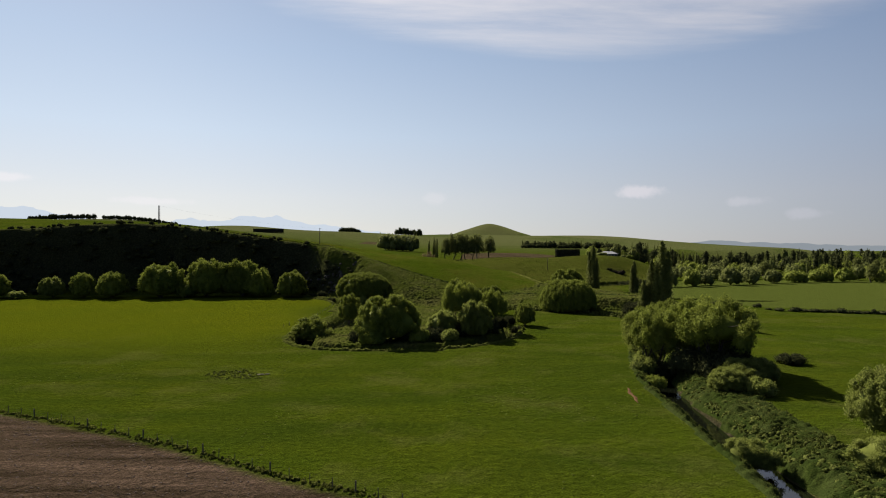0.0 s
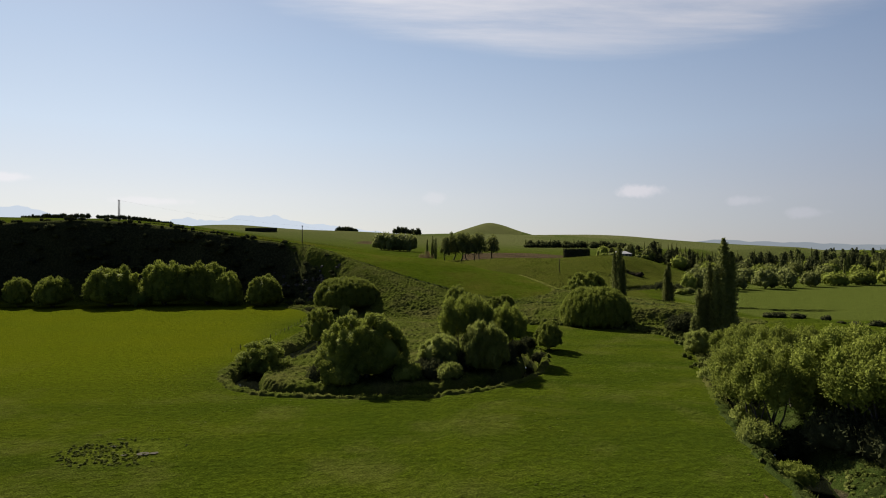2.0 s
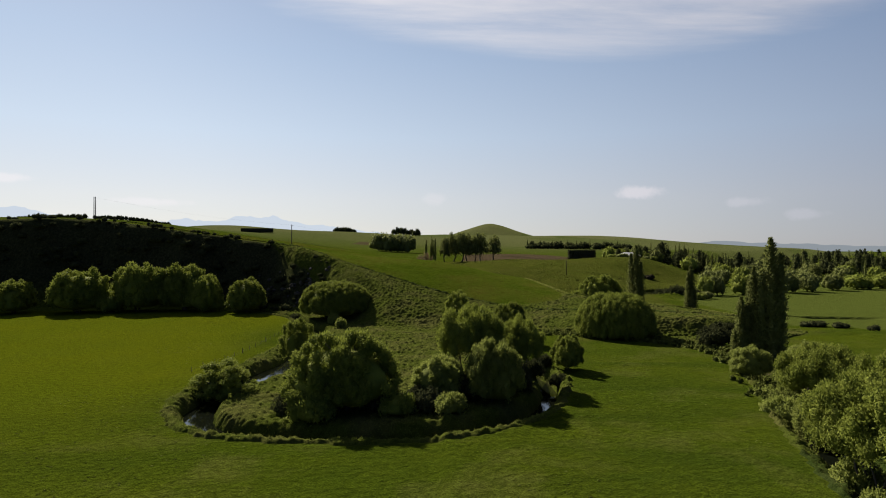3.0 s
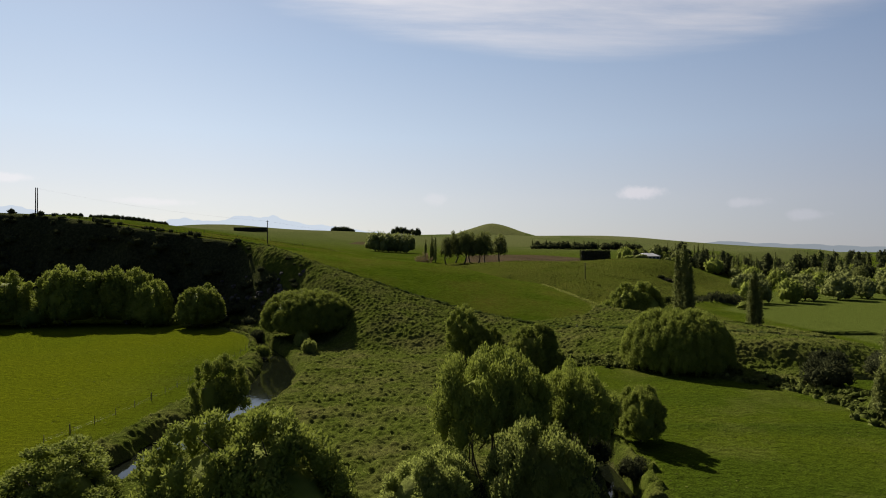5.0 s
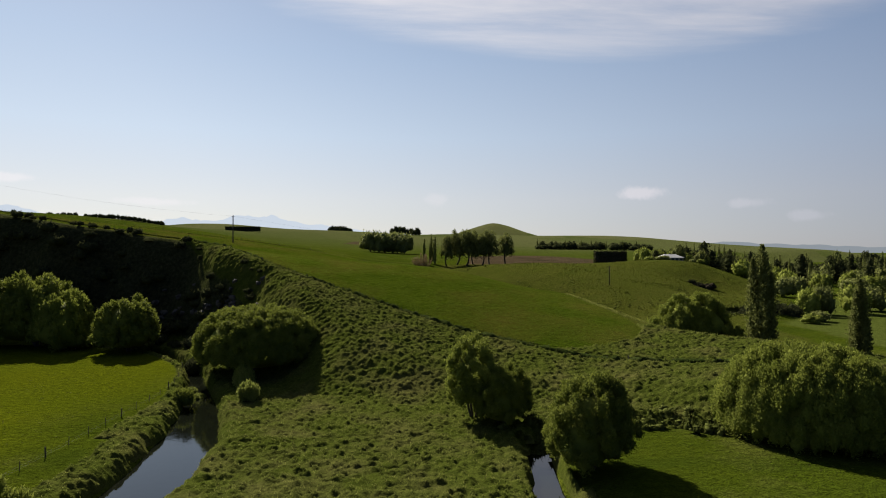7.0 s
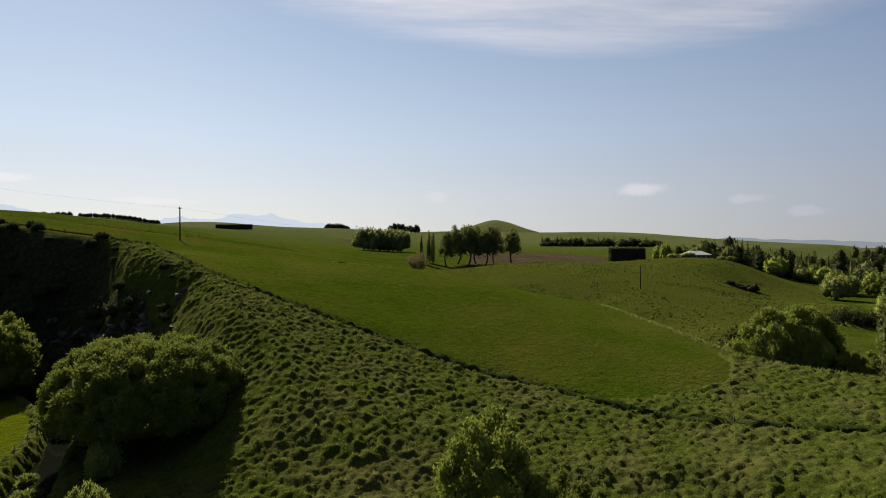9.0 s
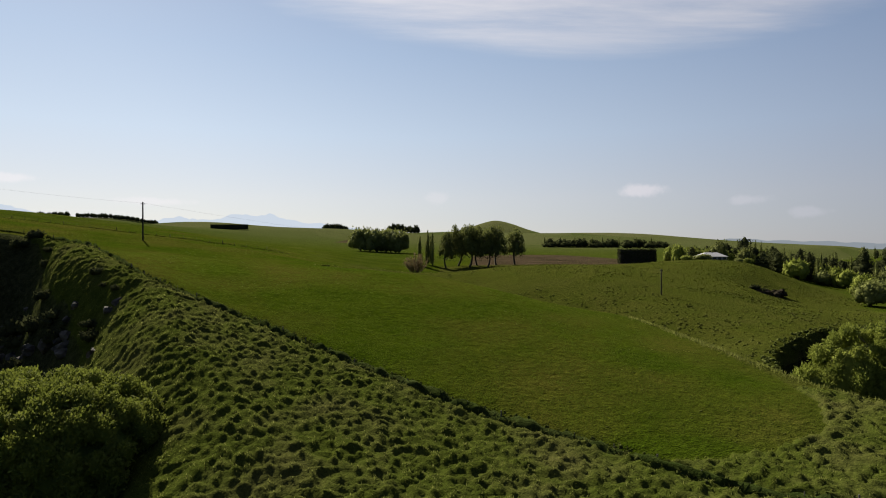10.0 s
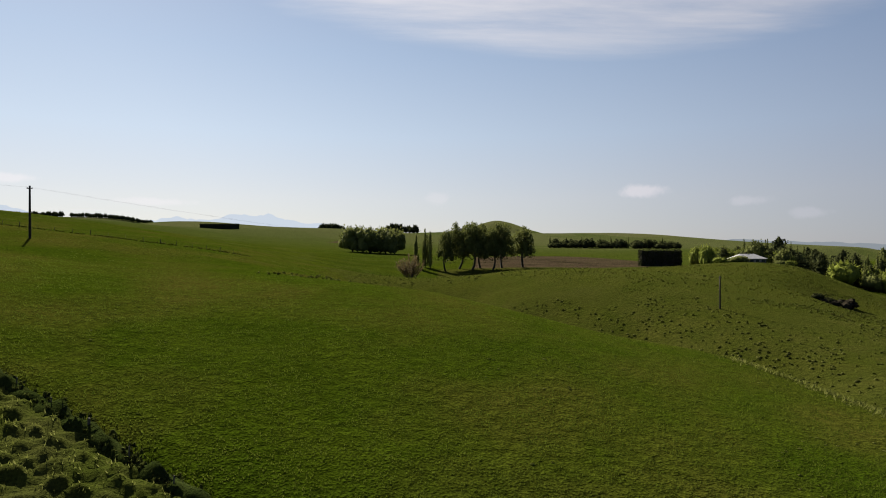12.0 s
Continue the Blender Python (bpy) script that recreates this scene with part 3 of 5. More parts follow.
def plume_crown(height, radius, low, plumes, count, leaf, rng, core=0.72, swell=1.0, ragged=0.16, heart=0.72):
    """A leafy crown of many rounded plumes, each a dense heart of foliage in a coat of leaf sprays. Also gives the plumes' middles."""
    k = np.arange(plumes) + 0.5
    u = 1 - (1.3 if low < 0.1 else 1.45) * k / plumes
    a = k * 2.39996 + rng.uniform(-0.5, 0.5, plumes)
    bottom = height * low
    mid_z = bottom + (height - bottom) * 0.34
    size = swell * radius * 1.7 / math.sqrt(plumes) * rng.uniform(0.7, 1.25, plumes)
    size = np.minimum(size, 0.30 * (height - bottom))
    turn = rng.uniform(0, 6, 2)

    def lobes(angle):
        return 0.7 * np.sin(2 * angle + turn[0]) + 0.6 * np.sin(3 * angle + turn[1])
    lop = 1 + ragged * (lobes(a) + rng.uniform(-0.5, 0.5, plumes))
    w = np.sqrt(np.clip(1 - u * u, 0, 1)) ** 0.75
    out = np.clip(radius - 1.0 * size, 0.1 * radius, None) * lop * w * 0.95
    up = np.where(u > 0, np.clip(height - mid_z - 1.35 * size, 0.1 * height, None), np.clip(mid_z - bottom, 0.02, None)) * u * (1 + 0.5 * (lop - 1))
    mids = np.stack([out * np.cos(a), out * np.sin(a), mid_z + up], 1)
    all_mids, all_size = mids, size
    seg, rings = (6, 4)
    th = np.linspace(0.12, math.pi - 0.12, rings)
    ball = np.stack([np.outer(np.sin(th), np.cos(np.arange(seg) * 2 * math.pi / seg)).ravel(), np.outer(np.sin(th), np.sin(np.arange(seg) * 2 * math.pi / seg)).ravel(), np.repeat(np.cos(th), seg) * 1.35], 1)
    i = (np.arange(rings - 1)[:, None] * seg + np.arange(seg)[None, :]).ravel()
    j = (np.arange(rings - 1)[:, None] * seg + (np.arange(seg)[None, :] + 1) % seg).ravel()
    ball_faces = np.stack([i, i + seg, j + seg, j], 1)
    hull = all_mids[:, None, :] + ball[None] * (core * all_size)[:, None, None] * rng.uniform(0.8, 1.15, (len(all_mids), len(ball), 1))
    hull[:, :, 2] = np.maximum(hull[:, :, 2], min(0.0, bottom))
    faces = (np.arange(len(all_mids))[:, None, None] * len(ball) + ball_faces[None]).reshape(-1, 4)
    hull = hull.reshape(-1, 3)
    # one large lumpy heart that fills the crown behind them
    seg, rings = (20, 12) if count > 3000 else (9, 6)
    th, ph = np.repeat(np.linspace(0.06, math.pi - 0.06, rings), seg), np.tile(np.arange(seg) * 2 * math.pi / seg, rings)
    lump = heart * (1 + ragged * lobes(ph)) * (1 + 0.06 * np.sin(3 * ph + 4 * th) + 0.05 * np.sin(5 * ph - 3 * th + 1))
    rise = np.where(np.cos(th) > 0, height - mid_z, mid_z - bottom)
    big = np.stack([radius * lump * np.sin(th) ** 0.75 * np.cos(ph), radius * lump * np.sin(th) ** 0.75 * np.sin(ph), mid_z + np.cos(th) * rise * heart * 0.95], 1)
    i = (np.arange(rings - 1)[:, None] * seg + np.arange(seg)[None, :]).ravel()
    j = (np.arange(rings - 1)[:, None] * seg + (np.arange(seg)[None, :] + 1) % seg).ravel()
    faces = np.concatenate([faces, np.stack([i, i + seg, j + seg, j], 1) + len(hull)])
    hull = np.concatenate([hull, big])
    # leaf sprays over the plumes, thinned where one plume is buried in another
    extra = int(count * 2.2)
    pick = rng.choice(plumes, extra, p=size ** 2 / np.sum(size ** 2))
    d = rng.normal(0, 1, (extra, 3))
    d /= np.linalg.norm(d, axis=1, keepdims=True)
    d[:, 2] = np.where((d[:, 2] < -0.2) & (rng.random(extra) < 0.6), -d[:, 2], d[:, 2])
    r = size[pick] * rng.uniform(0.62, 1.12, extra) * (1 + 0.10 * np.sin(5 * d[:, 0] + pick) * np.sin(5 * d[:, 1] + 2 * pick))
    stray = rng.random(extra) < 0.05
    r = np.where(stray, r * 1.14, r)
    p = mids[pick] + d * r[:, None] * np.array((1, 1, 1.35))
    buried = np.zeros(extra, bool)
    for m, sz in zip(mids, size):
        q = (p - m) / np.array((sz, sz, 1.35 * sz))
        buried |= np.einsum("ij,ij->i", q, q) < 0.45
    keep = np.flatnonzero(~buried & (p[:, 2] > min(0.1, bottom)))[:count]
    p, d = p[keep], d[keep]
    centre = np.array((0, 0, mid_z))
    o = p - centre
    o /= np.linalg.norm(o, axis=1, keepdims=True) + 1e-6
    lv, lf = leaves(p, 0.7 * d + 0.45 * o, leaf[0], leaf[1], rng, 0.8)
    return np.concatenate([hull, lv]), np.concatenate([faces, lf + len(hull)]), mids


def column_crown(height, radius, profile, count, leaf, rng, rings=30, seg=18, depth=0.3, lift=1.0, base=0.04, tiers=0):
    """A tall narrow crown: a ridged column of foliage coated with upright leaf sprays."""
    ph = rng.uniform(0, 6.28, 8)

    def width(u, a):
        w = np.interp(u, profile[0], profile[1]) * radius
        ridge = 0.5 * np.sin(3 * a + 9 * u + ph[0]) + 0.35 * np.sin(5 * a - 14 * u + ph[1]) + 0.3 * np.sin(2 * a + 11 * u + ph[2]) + 0.25 * np.sin(7 * a + 9 * u + ph[3])
        if tiers:
            ridge = ridge + 0.9 * np.sin(2 * math.pi * tiers * u + 1.5 * np.sin(a + ph[4]))
        return w * (1 - 0.4 * depth + 0.5 * depth * ridge)

    u, a = np.repeat(np.linspace(0, 1, rings), seg), np.tile(np.arange(seg) * 2 * math.pi / seg, rings)
    r = width(u, a) * 0.55
    z = height * (base + (1 - base) * u)
    hull = np.stack([r * np.cos(a), r * np.sin(a), z], 1)
    i = (np.arange(rings - 1)[:, None] * seg + np.arange(seg)[None, :]).ravel()
    j = (np.arange(rings - 1)[:, None] * seg + (np.arange(seg)[None, :] + 1) % seg).ravel()
    faces = np.stack([i, j, j + seg, i + seg], 1)
    u, a = rng.uniform(0, 1, count) ** 0.9, rng.uniform(0, 2 * math.pi, count)
    r = width(u, a) * rng.uniform(0.50, 1.25, count) + 0.05
    p = np.stack([r * np.cos(a), r * np.sin(a), height * (base + (1 - base) * u)], 1)
    out = np.stack([np.cos(a), np.sin(a), 0.25 + 0 * a], 1)
    lv, lf = leaves(p, out, leaf[0], leaf[1], rng, lift)
    return np.concatenate([hull, lv]), np.concatenate([faces, lf + len(hull)])

# ---- ground, water, distance ----
def spaced(lo, hi, step, far_lo, far_hi, growth_lo, growth_hi):
    mid = list(np.arange(lo, hi, step))
    up, s = [mid[-1]], step
    while up[-1] < far_hi:
        s *= growth_hi
        up.append(up[-1] + s)
    down, s = [mid[0]], step
    while down[-1] > far_lo:
        s *= growth_lo
        down.append(down[-1] - s)
    return np.array(down[:0:-1] + mid + up[1:])


def build_ground():
    xs = spaced(-62, 74, 1.0, -4900, 4900, 1.05, 1.05)
    ys = spaced(50, 330, 1.0, -1500, 4900, 1.12, 1.026)
    gx, gy = np.meshgrid(xs, ys)
    x, y = gx.ravel(), gy.ravel()
    z, rough, plough, pale, dry, scarp, wet, d, lush, sun_tint = land(x, y)
    z = z - 0.14 * rough * (y < 350) + plough * 0.10 * value_noise(x, y, 1.0, 22)
    nx, ny = len(xs), len(ys)
    i = (np.arange(ny - 1)[:, None] * nx + np.arange(nx - 1)[None, :]).ravel()
    faces = np.stack([i, i + 1, i + nx + 1, i + nx], 1)
    me = mesh_from("ground", np.stack([x, y, z], 1), faces, PASTURE, True)
    bed = 1 - smooth(2.2, 3.2, wet)
    # far: grows with distance and masks the painted haze on the hill fields
    for name, v in (("rough", rough), ("plough", plough), ("pale", pale), ("dry", np.clip(dry, 0, 1)), ("scarp", scarp), ("bed", bed), ("lush", lush), ("sun_tint", sun_tint), ("far", smooth(600, 1400, y) * (d > 0))):
        me.attributes.new(name, "FLOAT", "POINT").data.foreach_set("value", v.astype(np.float32))
    tagged(new("ground", me), "rolling green pasture with a meandering stream bed", "ground", kind="structure")


def ribbon(name, line, half, z, material):
    v, f = [], []
    for i, p in enumerate(line):
        q = line[min(i + 1, len(line) - 1)] - line[max(i - 1, 0)]
        n = np.array((-q[1], q[0])) / np.linalg.norm(q)
        v += [(*(p + n * half), z), (*(p - n * half), z)]
        if i:
            f.append((2 * i - 2, 2 * i - 1, 2 * i + 1, 2 * i))
    return mesh_from(name, v, f, material, True)


def build_backdrop():
    """Far ranges all round, beyond the plain: bearing and height of their tops."""
    # flat emission paints the haze: pale blue ranges, greyer nearer hills
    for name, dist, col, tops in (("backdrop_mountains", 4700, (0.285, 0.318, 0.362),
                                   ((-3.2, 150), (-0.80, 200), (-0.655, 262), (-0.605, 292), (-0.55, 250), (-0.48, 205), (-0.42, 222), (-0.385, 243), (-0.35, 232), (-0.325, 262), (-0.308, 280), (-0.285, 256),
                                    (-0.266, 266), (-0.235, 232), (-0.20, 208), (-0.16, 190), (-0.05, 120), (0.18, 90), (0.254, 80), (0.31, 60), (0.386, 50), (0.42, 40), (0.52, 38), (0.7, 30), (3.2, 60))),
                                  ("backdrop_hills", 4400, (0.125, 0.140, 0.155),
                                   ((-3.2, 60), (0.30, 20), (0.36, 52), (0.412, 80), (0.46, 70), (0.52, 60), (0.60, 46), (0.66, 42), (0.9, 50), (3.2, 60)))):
        v, f = [], []
        angles = np.linspace(-math.pi, math.pi, 1800)
        for i, a in enumerate(angles):
            h = float(np.interp(a, [p[0] for p in tops], [p[1] for p in tops]))
            h += (26 * float(value_noise(a * 900, 0, 16, 31)) + 14 * float(value_noise(a * 900, 5, 6, 32)) + 6 * float(value_noise(a * 900, 9, 2.2, 33))) * min(1, h / 220)
            v += [(dist * math.sin(a), dist * math.cos(a), -80), (dist * math.sin(a), dist * math.cos(a), max(h, 3))]
            if i:
                f.append((2 * i - 2, 2 * i, 2 * i + 1, 2 * i - 1))
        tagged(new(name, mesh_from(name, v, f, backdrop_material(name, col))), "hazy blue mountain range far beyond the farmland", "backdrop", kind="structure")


build_ground()
tagged(new("water_stream", ribbon("water_stream", STREAM_LINE, 4.2, -1.75, WATER)), "still dark stream water looping between grassy banks", "water", kind="structure")
tagged(new("water_brook", ribbon("water_brook", BROOK_LINE, 4.0, -1.75, WATER)), "narrow dark brook under willow trees", "water", kind="structure")
tagged(new("water_river", ribbon("water_river", RIVER_LINE, 5.0, -1.5, WATER)), "narrow river curving below the knoll between grass banks", "water", kind="structure")
build_backdrop()


# ---- trees ----
def empty_thing(name, label, category, group=""):
    return tagged(new(name), label, category, group)


def limb(a, b, r0, r1, rng, n=5, bend=0.08):
    a, b = np.array(a, float), np.array(b, float)
    off = rng.normal(0, bend * np.linalg.norm(b - a), 3)
    return [(a + (b - a) * u + off * math.sin(math.pi * u), r0 + (r1 - r0) * u) for u in np.linspace(0, 1, n)]


def broad_tree(name, seed, height, radius, count, leaf, material, stems, low=0.0, plumes=40, label="", core=0.72, swell=1.0, ragged=0.16, heart=0.72):
    """A round-headed tree: stems, limbs that reach into the plumes of a leafy crown."""
    rng = np.random.default_rng(seed)
    tree = empty_thing(name, label, "tree" if height > 5 else "bush")
    lv, lf, mids = plume_crown(height, radius, low, plumes, count, leaf, rng, core, swell, ragged, heart)
    lines, forks = [], []
    for k in range(stems):
        a = 2 * math.pi * (k + rng.uniform(-0.2, 0.2)) / stems
        lean = radius * (0.08 if stems == 1 else 0.40) * rng.uniform(0.7, 1.2)
        foot = (0.04 * radius * math.cos(a), 0.04 * radius * math.sin(a), -0.4)
        top = (lean * math.cos(a), lean * math.sin(a), height * rng.uniform(0.5, 0.62))
        r0 = 0.026 * height / math.sqrt(stems) ** 0.7
        lines.append(limb(foot, top, r0, r0 * 0.45, rng, 5))
        forks += [np.array(top), np.array(foot) * 0.35 + np.array(top) * 0.65, np.array(foot) * 0.6 + np.array(top) * 0.4]
    for m in mids[::max(1, len(mids) // 18)]:
        f = min(forks, key=lambda p: np.linalg.norm(p - m) + 3 * max(0, p[2] - m[2]))
        lines.append(limb(f, m, 0.008 * height, 0.02, rng, 4, 0.1))
    v, f = tubes(lines, 5)
    child("trunk", mesh_from("trunk", v, f, BARK, True), tree, "grey-brown forked trunk and limbs")
    child("crown", mesh_from("crown", lv, lf, material), tree)
    return tree


POPLAR_SHAPE = ((0, 0.08, 0.25, 0.5, 0.75, 0.9, 1), (0.6, 0.9, 1.0, 0.94, 0.72, 0.46, 0.05))
PINE_SHAPE = ((0, 0.1, 0.35, 0.7, 0.9, 1), (0.3, 0.85, 1.0, 0.75, 0.45, 0.05))


def column_tree(name, seed, height, radius, count, leaf, material, label="", rings=30):
    """A narrow upright poplar."""
    rng = np.random.default_rng(seed)
    tree = empty_thing(name, label, "tree")
    lines = [limb((0, 0, -0.4), (0, 0, height * 0.9), 0.014 * height, 0.03, rng, 6, 0.006)]
    v, f = tubes(lines, 6)
    child("trunk", mesh_from("trunk", v, f, BARK, True), tree, "straight grey trunk")
    # one leading spire and lower ones pressed against it
    spires = [(0.0, 0.0, 1.0, 0.78)]
    for k in range(6 if rings > 20 else 2):
        a, w = 2.4 * k + rng.uniform(-0.4, 0.4), rng.uniform(0.35, 0.62)
        spires.append((w * radius * math.cos(a), w * radius * math.sin(a), rng.uniform(0.42, 0.90), rng.uniform(0.42, 0.60)))
    lv, lf, n = [], [], 0
    for x, y, tall, wide in spires:
        share = int(count * tall * wide / sum(s[2] * s[3] for s in spires))
        v, f = column_crown(height * tall, radius * wide, POPLAR_SHAPE, share, leaf, rng, rings, 12 if rings > 20 else 7, 0.6)
        lv.append(v + np.array((x, y, 0)))
        lf.append(f + n)
        n += len(v)
    lv, lf = np.concatenate(lv), np.concatenate(lf)
    child("crown", mesh_from("crown", lv, lf, material), tree)
    return tree


def pine_tree(name, seed, height, radius, count, leaf, label=""):
    """A dark spreading conifer with tiers of boughs."""
    rng = np.random.default_rng(seed)
    tree = empty_thing(name, label, "tree")
    v, f = tubes([limb((0, 0, -0.4), (0, 0, height * 0.9), 0.025 * height, 0.04, rng, 4, 0.01)], 5)
    child("trunk", mesh_from("trunk", v, f, BARK, True), tree, "dark rough trunk")
    lv, lf = column_crown(height, radius, PINE_SHAPE, count, leaf, rng, 16, 10, 0.5, 0.3, 0.1, 4)
    child("crown", mesh_from("crown", lv, lf, CONIFER), tree)
    return tree


def twig_bush(name, seed, height, radius, label=""):
    """A budding bush: a fan of thin stems with few leaves."""
    rng = np.random.default_rng(seed)
    tree = empty_thing(name, label, "bush")
    lines, tips = [], []
    for k in range(60):
        a, w = rng.uniform(0, 2 * math.pi), radius * math.sqrt(rng.random())
        top = np.array((w * math.cos(a), w * math.sin(a), height * rng.uniform(0.6, 1.0) * (1 - 0.35 * (w / radius) ** 2)))
        lines.append(limb((0.15 * top[0], 0.15 * top[1], -0.2), top, 0.07, 0.02, rng, 4, 0.05))
        tips += [top * u + rng.normal(0, 0.25, 3) for u in np.linspace(0.4, 1.0, 60)]
    v, f = tubes(lines, 4)
    child("stems", mesh_from("stems", v, f, BARK), tree, "fan of thin bare stems")
    p = np.array(tips)
    u = p / (np.linalg.norm(p, axis=1, keepdims=True) + 1e-6)
    lv, lf = leaves(p, u, 0.75, 0.20, rng, 0.6)
    child("crown", mesh_from("crown", lv, lf, TWIG), tree, "thin haze of brown buds")
    return tree


MODELS = {
    "willow": [broad_tree("willow_tree", 11 + k, 12.0, 6.6, 30000, (0.36, 0.16), WILLOW, 5, 0.0, 130, "leafy spring-green willow tree with several forked stems", 0.7, 0.9, 0.24, 0.72) for k in range(3)],
    "grand": [broad_tree("willow_tree", 15 + k, 14.5, 12.5, 80000, (0.36, 0.17), WILLOW, 7, 0.0, 300, "broad dense willow tree with its crown down to the bank", 0.74, 0.95, 0.07, 0.80) for k in range(2)],
    "pale": [broad_tree("willow_tree", 31 + k, 10.0, 5.6, 18000, (0.36, 0.15), WILLOW_PALE, 6, 0.0, 80, "pale green willow tree with upright leafy shoots", 0.7, 0.9, 0.22, 0.74) for k in range(2)],
    "upright": [broad_tree("willow_tree", 41 + k, 11.0, 4.2, 14000, (0.34, 0.15), WILLOW, 3, 0.08, 70, "upright young willow tree with open crown", 0.64, 0.9, 0.3, 0.58) for k in range(2)],
    "dome": [broad_tree("willow_tree", 21 + k, 13.0, 7.5, 9000, (0.60, 0.28), WILLOW, 5, 0.0, 90, "rounded grey-green willow tree at the foot of the scarp", 0.72, 0.9, 0.2, 0.78) for k in range(3)],
    "open": [broad_tree("willow_tree", 121 + k, 14.0, 7.5, 26000, (0.36, 0.16), WILLOW, 9, 0.36, 84, "willow tree with bare forked stems below a light crown", 0.62, 0.88, 0.26, 0.58) for k in range(2)],
    "belt": [broad_tree("tree", 131 + k, 12.0, 6.0, 150, (2.0, 1.0), (WILLOW, POPLAR, CONIFER)[k], 1, 0.05, 9, "small rounded tree far off on the plain", 0.8) for k in range(3)],
    "shrub": [broad_tree("shrub", 51 + k, 3.2, 2.3, 1900, (0.34, 0.13), m, 5, 0.0, 22, lab, 0.66, 0.85) for k, (m, lab) in enumerate(((WILLOW_PALE, "pale green willow shrub on the bank"), (WILLOW, "green bushy shrub on the bank"), (SCRUB, "dark dull-green scrub bush")))],
    "scrub": [broad_tree("scrub_bush", 141 + k, 3.0, 2.2, 130, (0.75, 0.35), SCRUB, 1, 0.0, 7, "dark scrub bush on the steep scarp", 0.8) for k in range(3)],
    "poplar": [column_tree("poplar_tree", 61 + k, 26.0, 2.7, 9000, (0.8, 0.26), POPLAR, "tall narrow dark green poplar tree", 44) for k in range(2)],
    "far": [broad_tree("tree", 71 + k, 12.0, 6.2, 480, (1.15, 0.55), (WILLOW, POPLAR, POPLAR, WILLOW)[k], 1, 0.0, 16, "rounded green farm tree in the distance", 0.78) for k in range(4)],
    "pine": [pine_tree("pine_tree", 81 + k, 20.0, 6.0, 330, (1.5, 0.7), "dark spreading pine tree in a far shelter belt") for k in range(3)],
    "far_poplar": [column_tree("poplar_tree", 91 + k, 20.0, 2.2, 260, (1.0, 0.45), POPLAR, "slim far-off poplar tree in a row", 16) for k in range(2)],
    "row": [broad_tree("tree", 101 + k, 19.0, 5.0, 2600, (0.8, 0.36), POPLAR, 1, 0.16, 26, "tall open-crowned tree with a clear trunk", 0.5, 1.0, 0.3, 0.45) for k in range(2)],
    "twig": [twig_bush("bush", 111, 13.0, 6.5, "brown budding bush of bare upright stems")],
}
HEIGHTS = {"grand": (14.5, 12.5), "scrub": (3.0, 2.2), "dome": (13.0, 7.5), "open": (14.0, 7.5), "belt": (12.0, 6.0), "willow": (12.0, 6.6), "pale": (10.0, 5.6), "upright": (11.0, 4.2), "shrub": (3.2, 2.3), "poplar": (26.0, 2.7), "far": (12.0, 6.2),
           "pine": (20.0, 6.0), "far_poplar": (20.0, 2.2), "row": (19.0, 5.0), "twig": (13.0, 6.5)}
USED = set()
turns = random.Random(5)


def plant(kind, x, y, height, radius, pick=None, base=None, group="", label=""):
    """Stand a tree on the ground. The first of each model is itself moved, the rest are copies."""
    models = MODELS[kind]
    k = turns.randrange(len(models)) if pick is None else pick % len(models)
    z = ground_z(x, y) if base is None else base
    h0, r0 = HEIGHTS[kind]
    m = pose(x, y, z - 0.1, 0, 0, turns.uniform(0, 360)) @ Matrix.Diagonal((radius / r0, radius / r0, height / h0, 1))
    if (kind, k) in USED:
        ob = copy_thing(models[k], m)
        ob.matrix_basis = m
    else:
        USED.add((kind, k))
        ob = models[k]
        ob.matrix_basis = m
    return tagged(ob, label, group=group)


# trees by the loop of the stream: kind, x, y, height, radius, model
for row in (("upright", -37.5, 175, 8.2, 5.8, 0), ("upright", -30.5, 199, 10.5, 3.6, 1), ("willow", -14.2, 160, 12.2, 7.6, 0),
            ("open", 5.5, 172, 14.8, 5.4, 0), ("open", 14.5, 177, 12, 4.8, 1), ("willow", 25.5, 190, 7, 3.6, 2), ("pale", 8.5, 163, 10, 4.4, 0),
            ("pale", 0.2, 164, 7.4, 4.2, 1), ("upright", 5.4, 248.5, 11.8, 4.6, 0), ("willow", 9.4, 246, 8.4, 4.6, 1),
            ("willow", 17.6, 228, 10.6, 5.8, 0), ("grand", -36.5, 281, 13.2, 12.6, 0)):
    plant(*row)
# shrubs on its banks
for row in (("shrub", 1.8, 157, 3.4, 2.6, 0), ("shrub", -53, 291, 3.6, 3.2, 2), ("shrub", -43.5, 268, 2.4, 2, 0), ("shrub", -46.5, 272, 2.2, 1.8, 0),
            ("shrub", -31, 258, 3.6, 2, 0), ("shrub", -35, 268, 4.2, 2.2, 0), ("shrub", -43, 261, 3.4, 2, 1), ("shrub", -24, 186, 3.4, 2.2, 1),
            ("shrub", -6, 158, 3.6, 3.2, 1), ("shrub", -18, 155, 4.2, 3.4, 1), ("shrub", -2, 160, 4, 3.6, 2), ("shrub", 4, 165, 4.4, 3.6, 2),
            ("shrub", 10, 168, 4, 3.6, 2), ("shrub", 13, 171, 4.6, 3.4, 2), ("shrub", -9, 161, 4.4, 3.8, 2), ("shrub", -22, 160, 3.2, 3.2, 2),
            ("shrub", 17, 182, 3.6, 2.8, 2), ("shrub", 21, 193, 2.8, 2.4, 2), ("shrub", 22, 181, 2.4, 2, 2)):
    plant(*row)
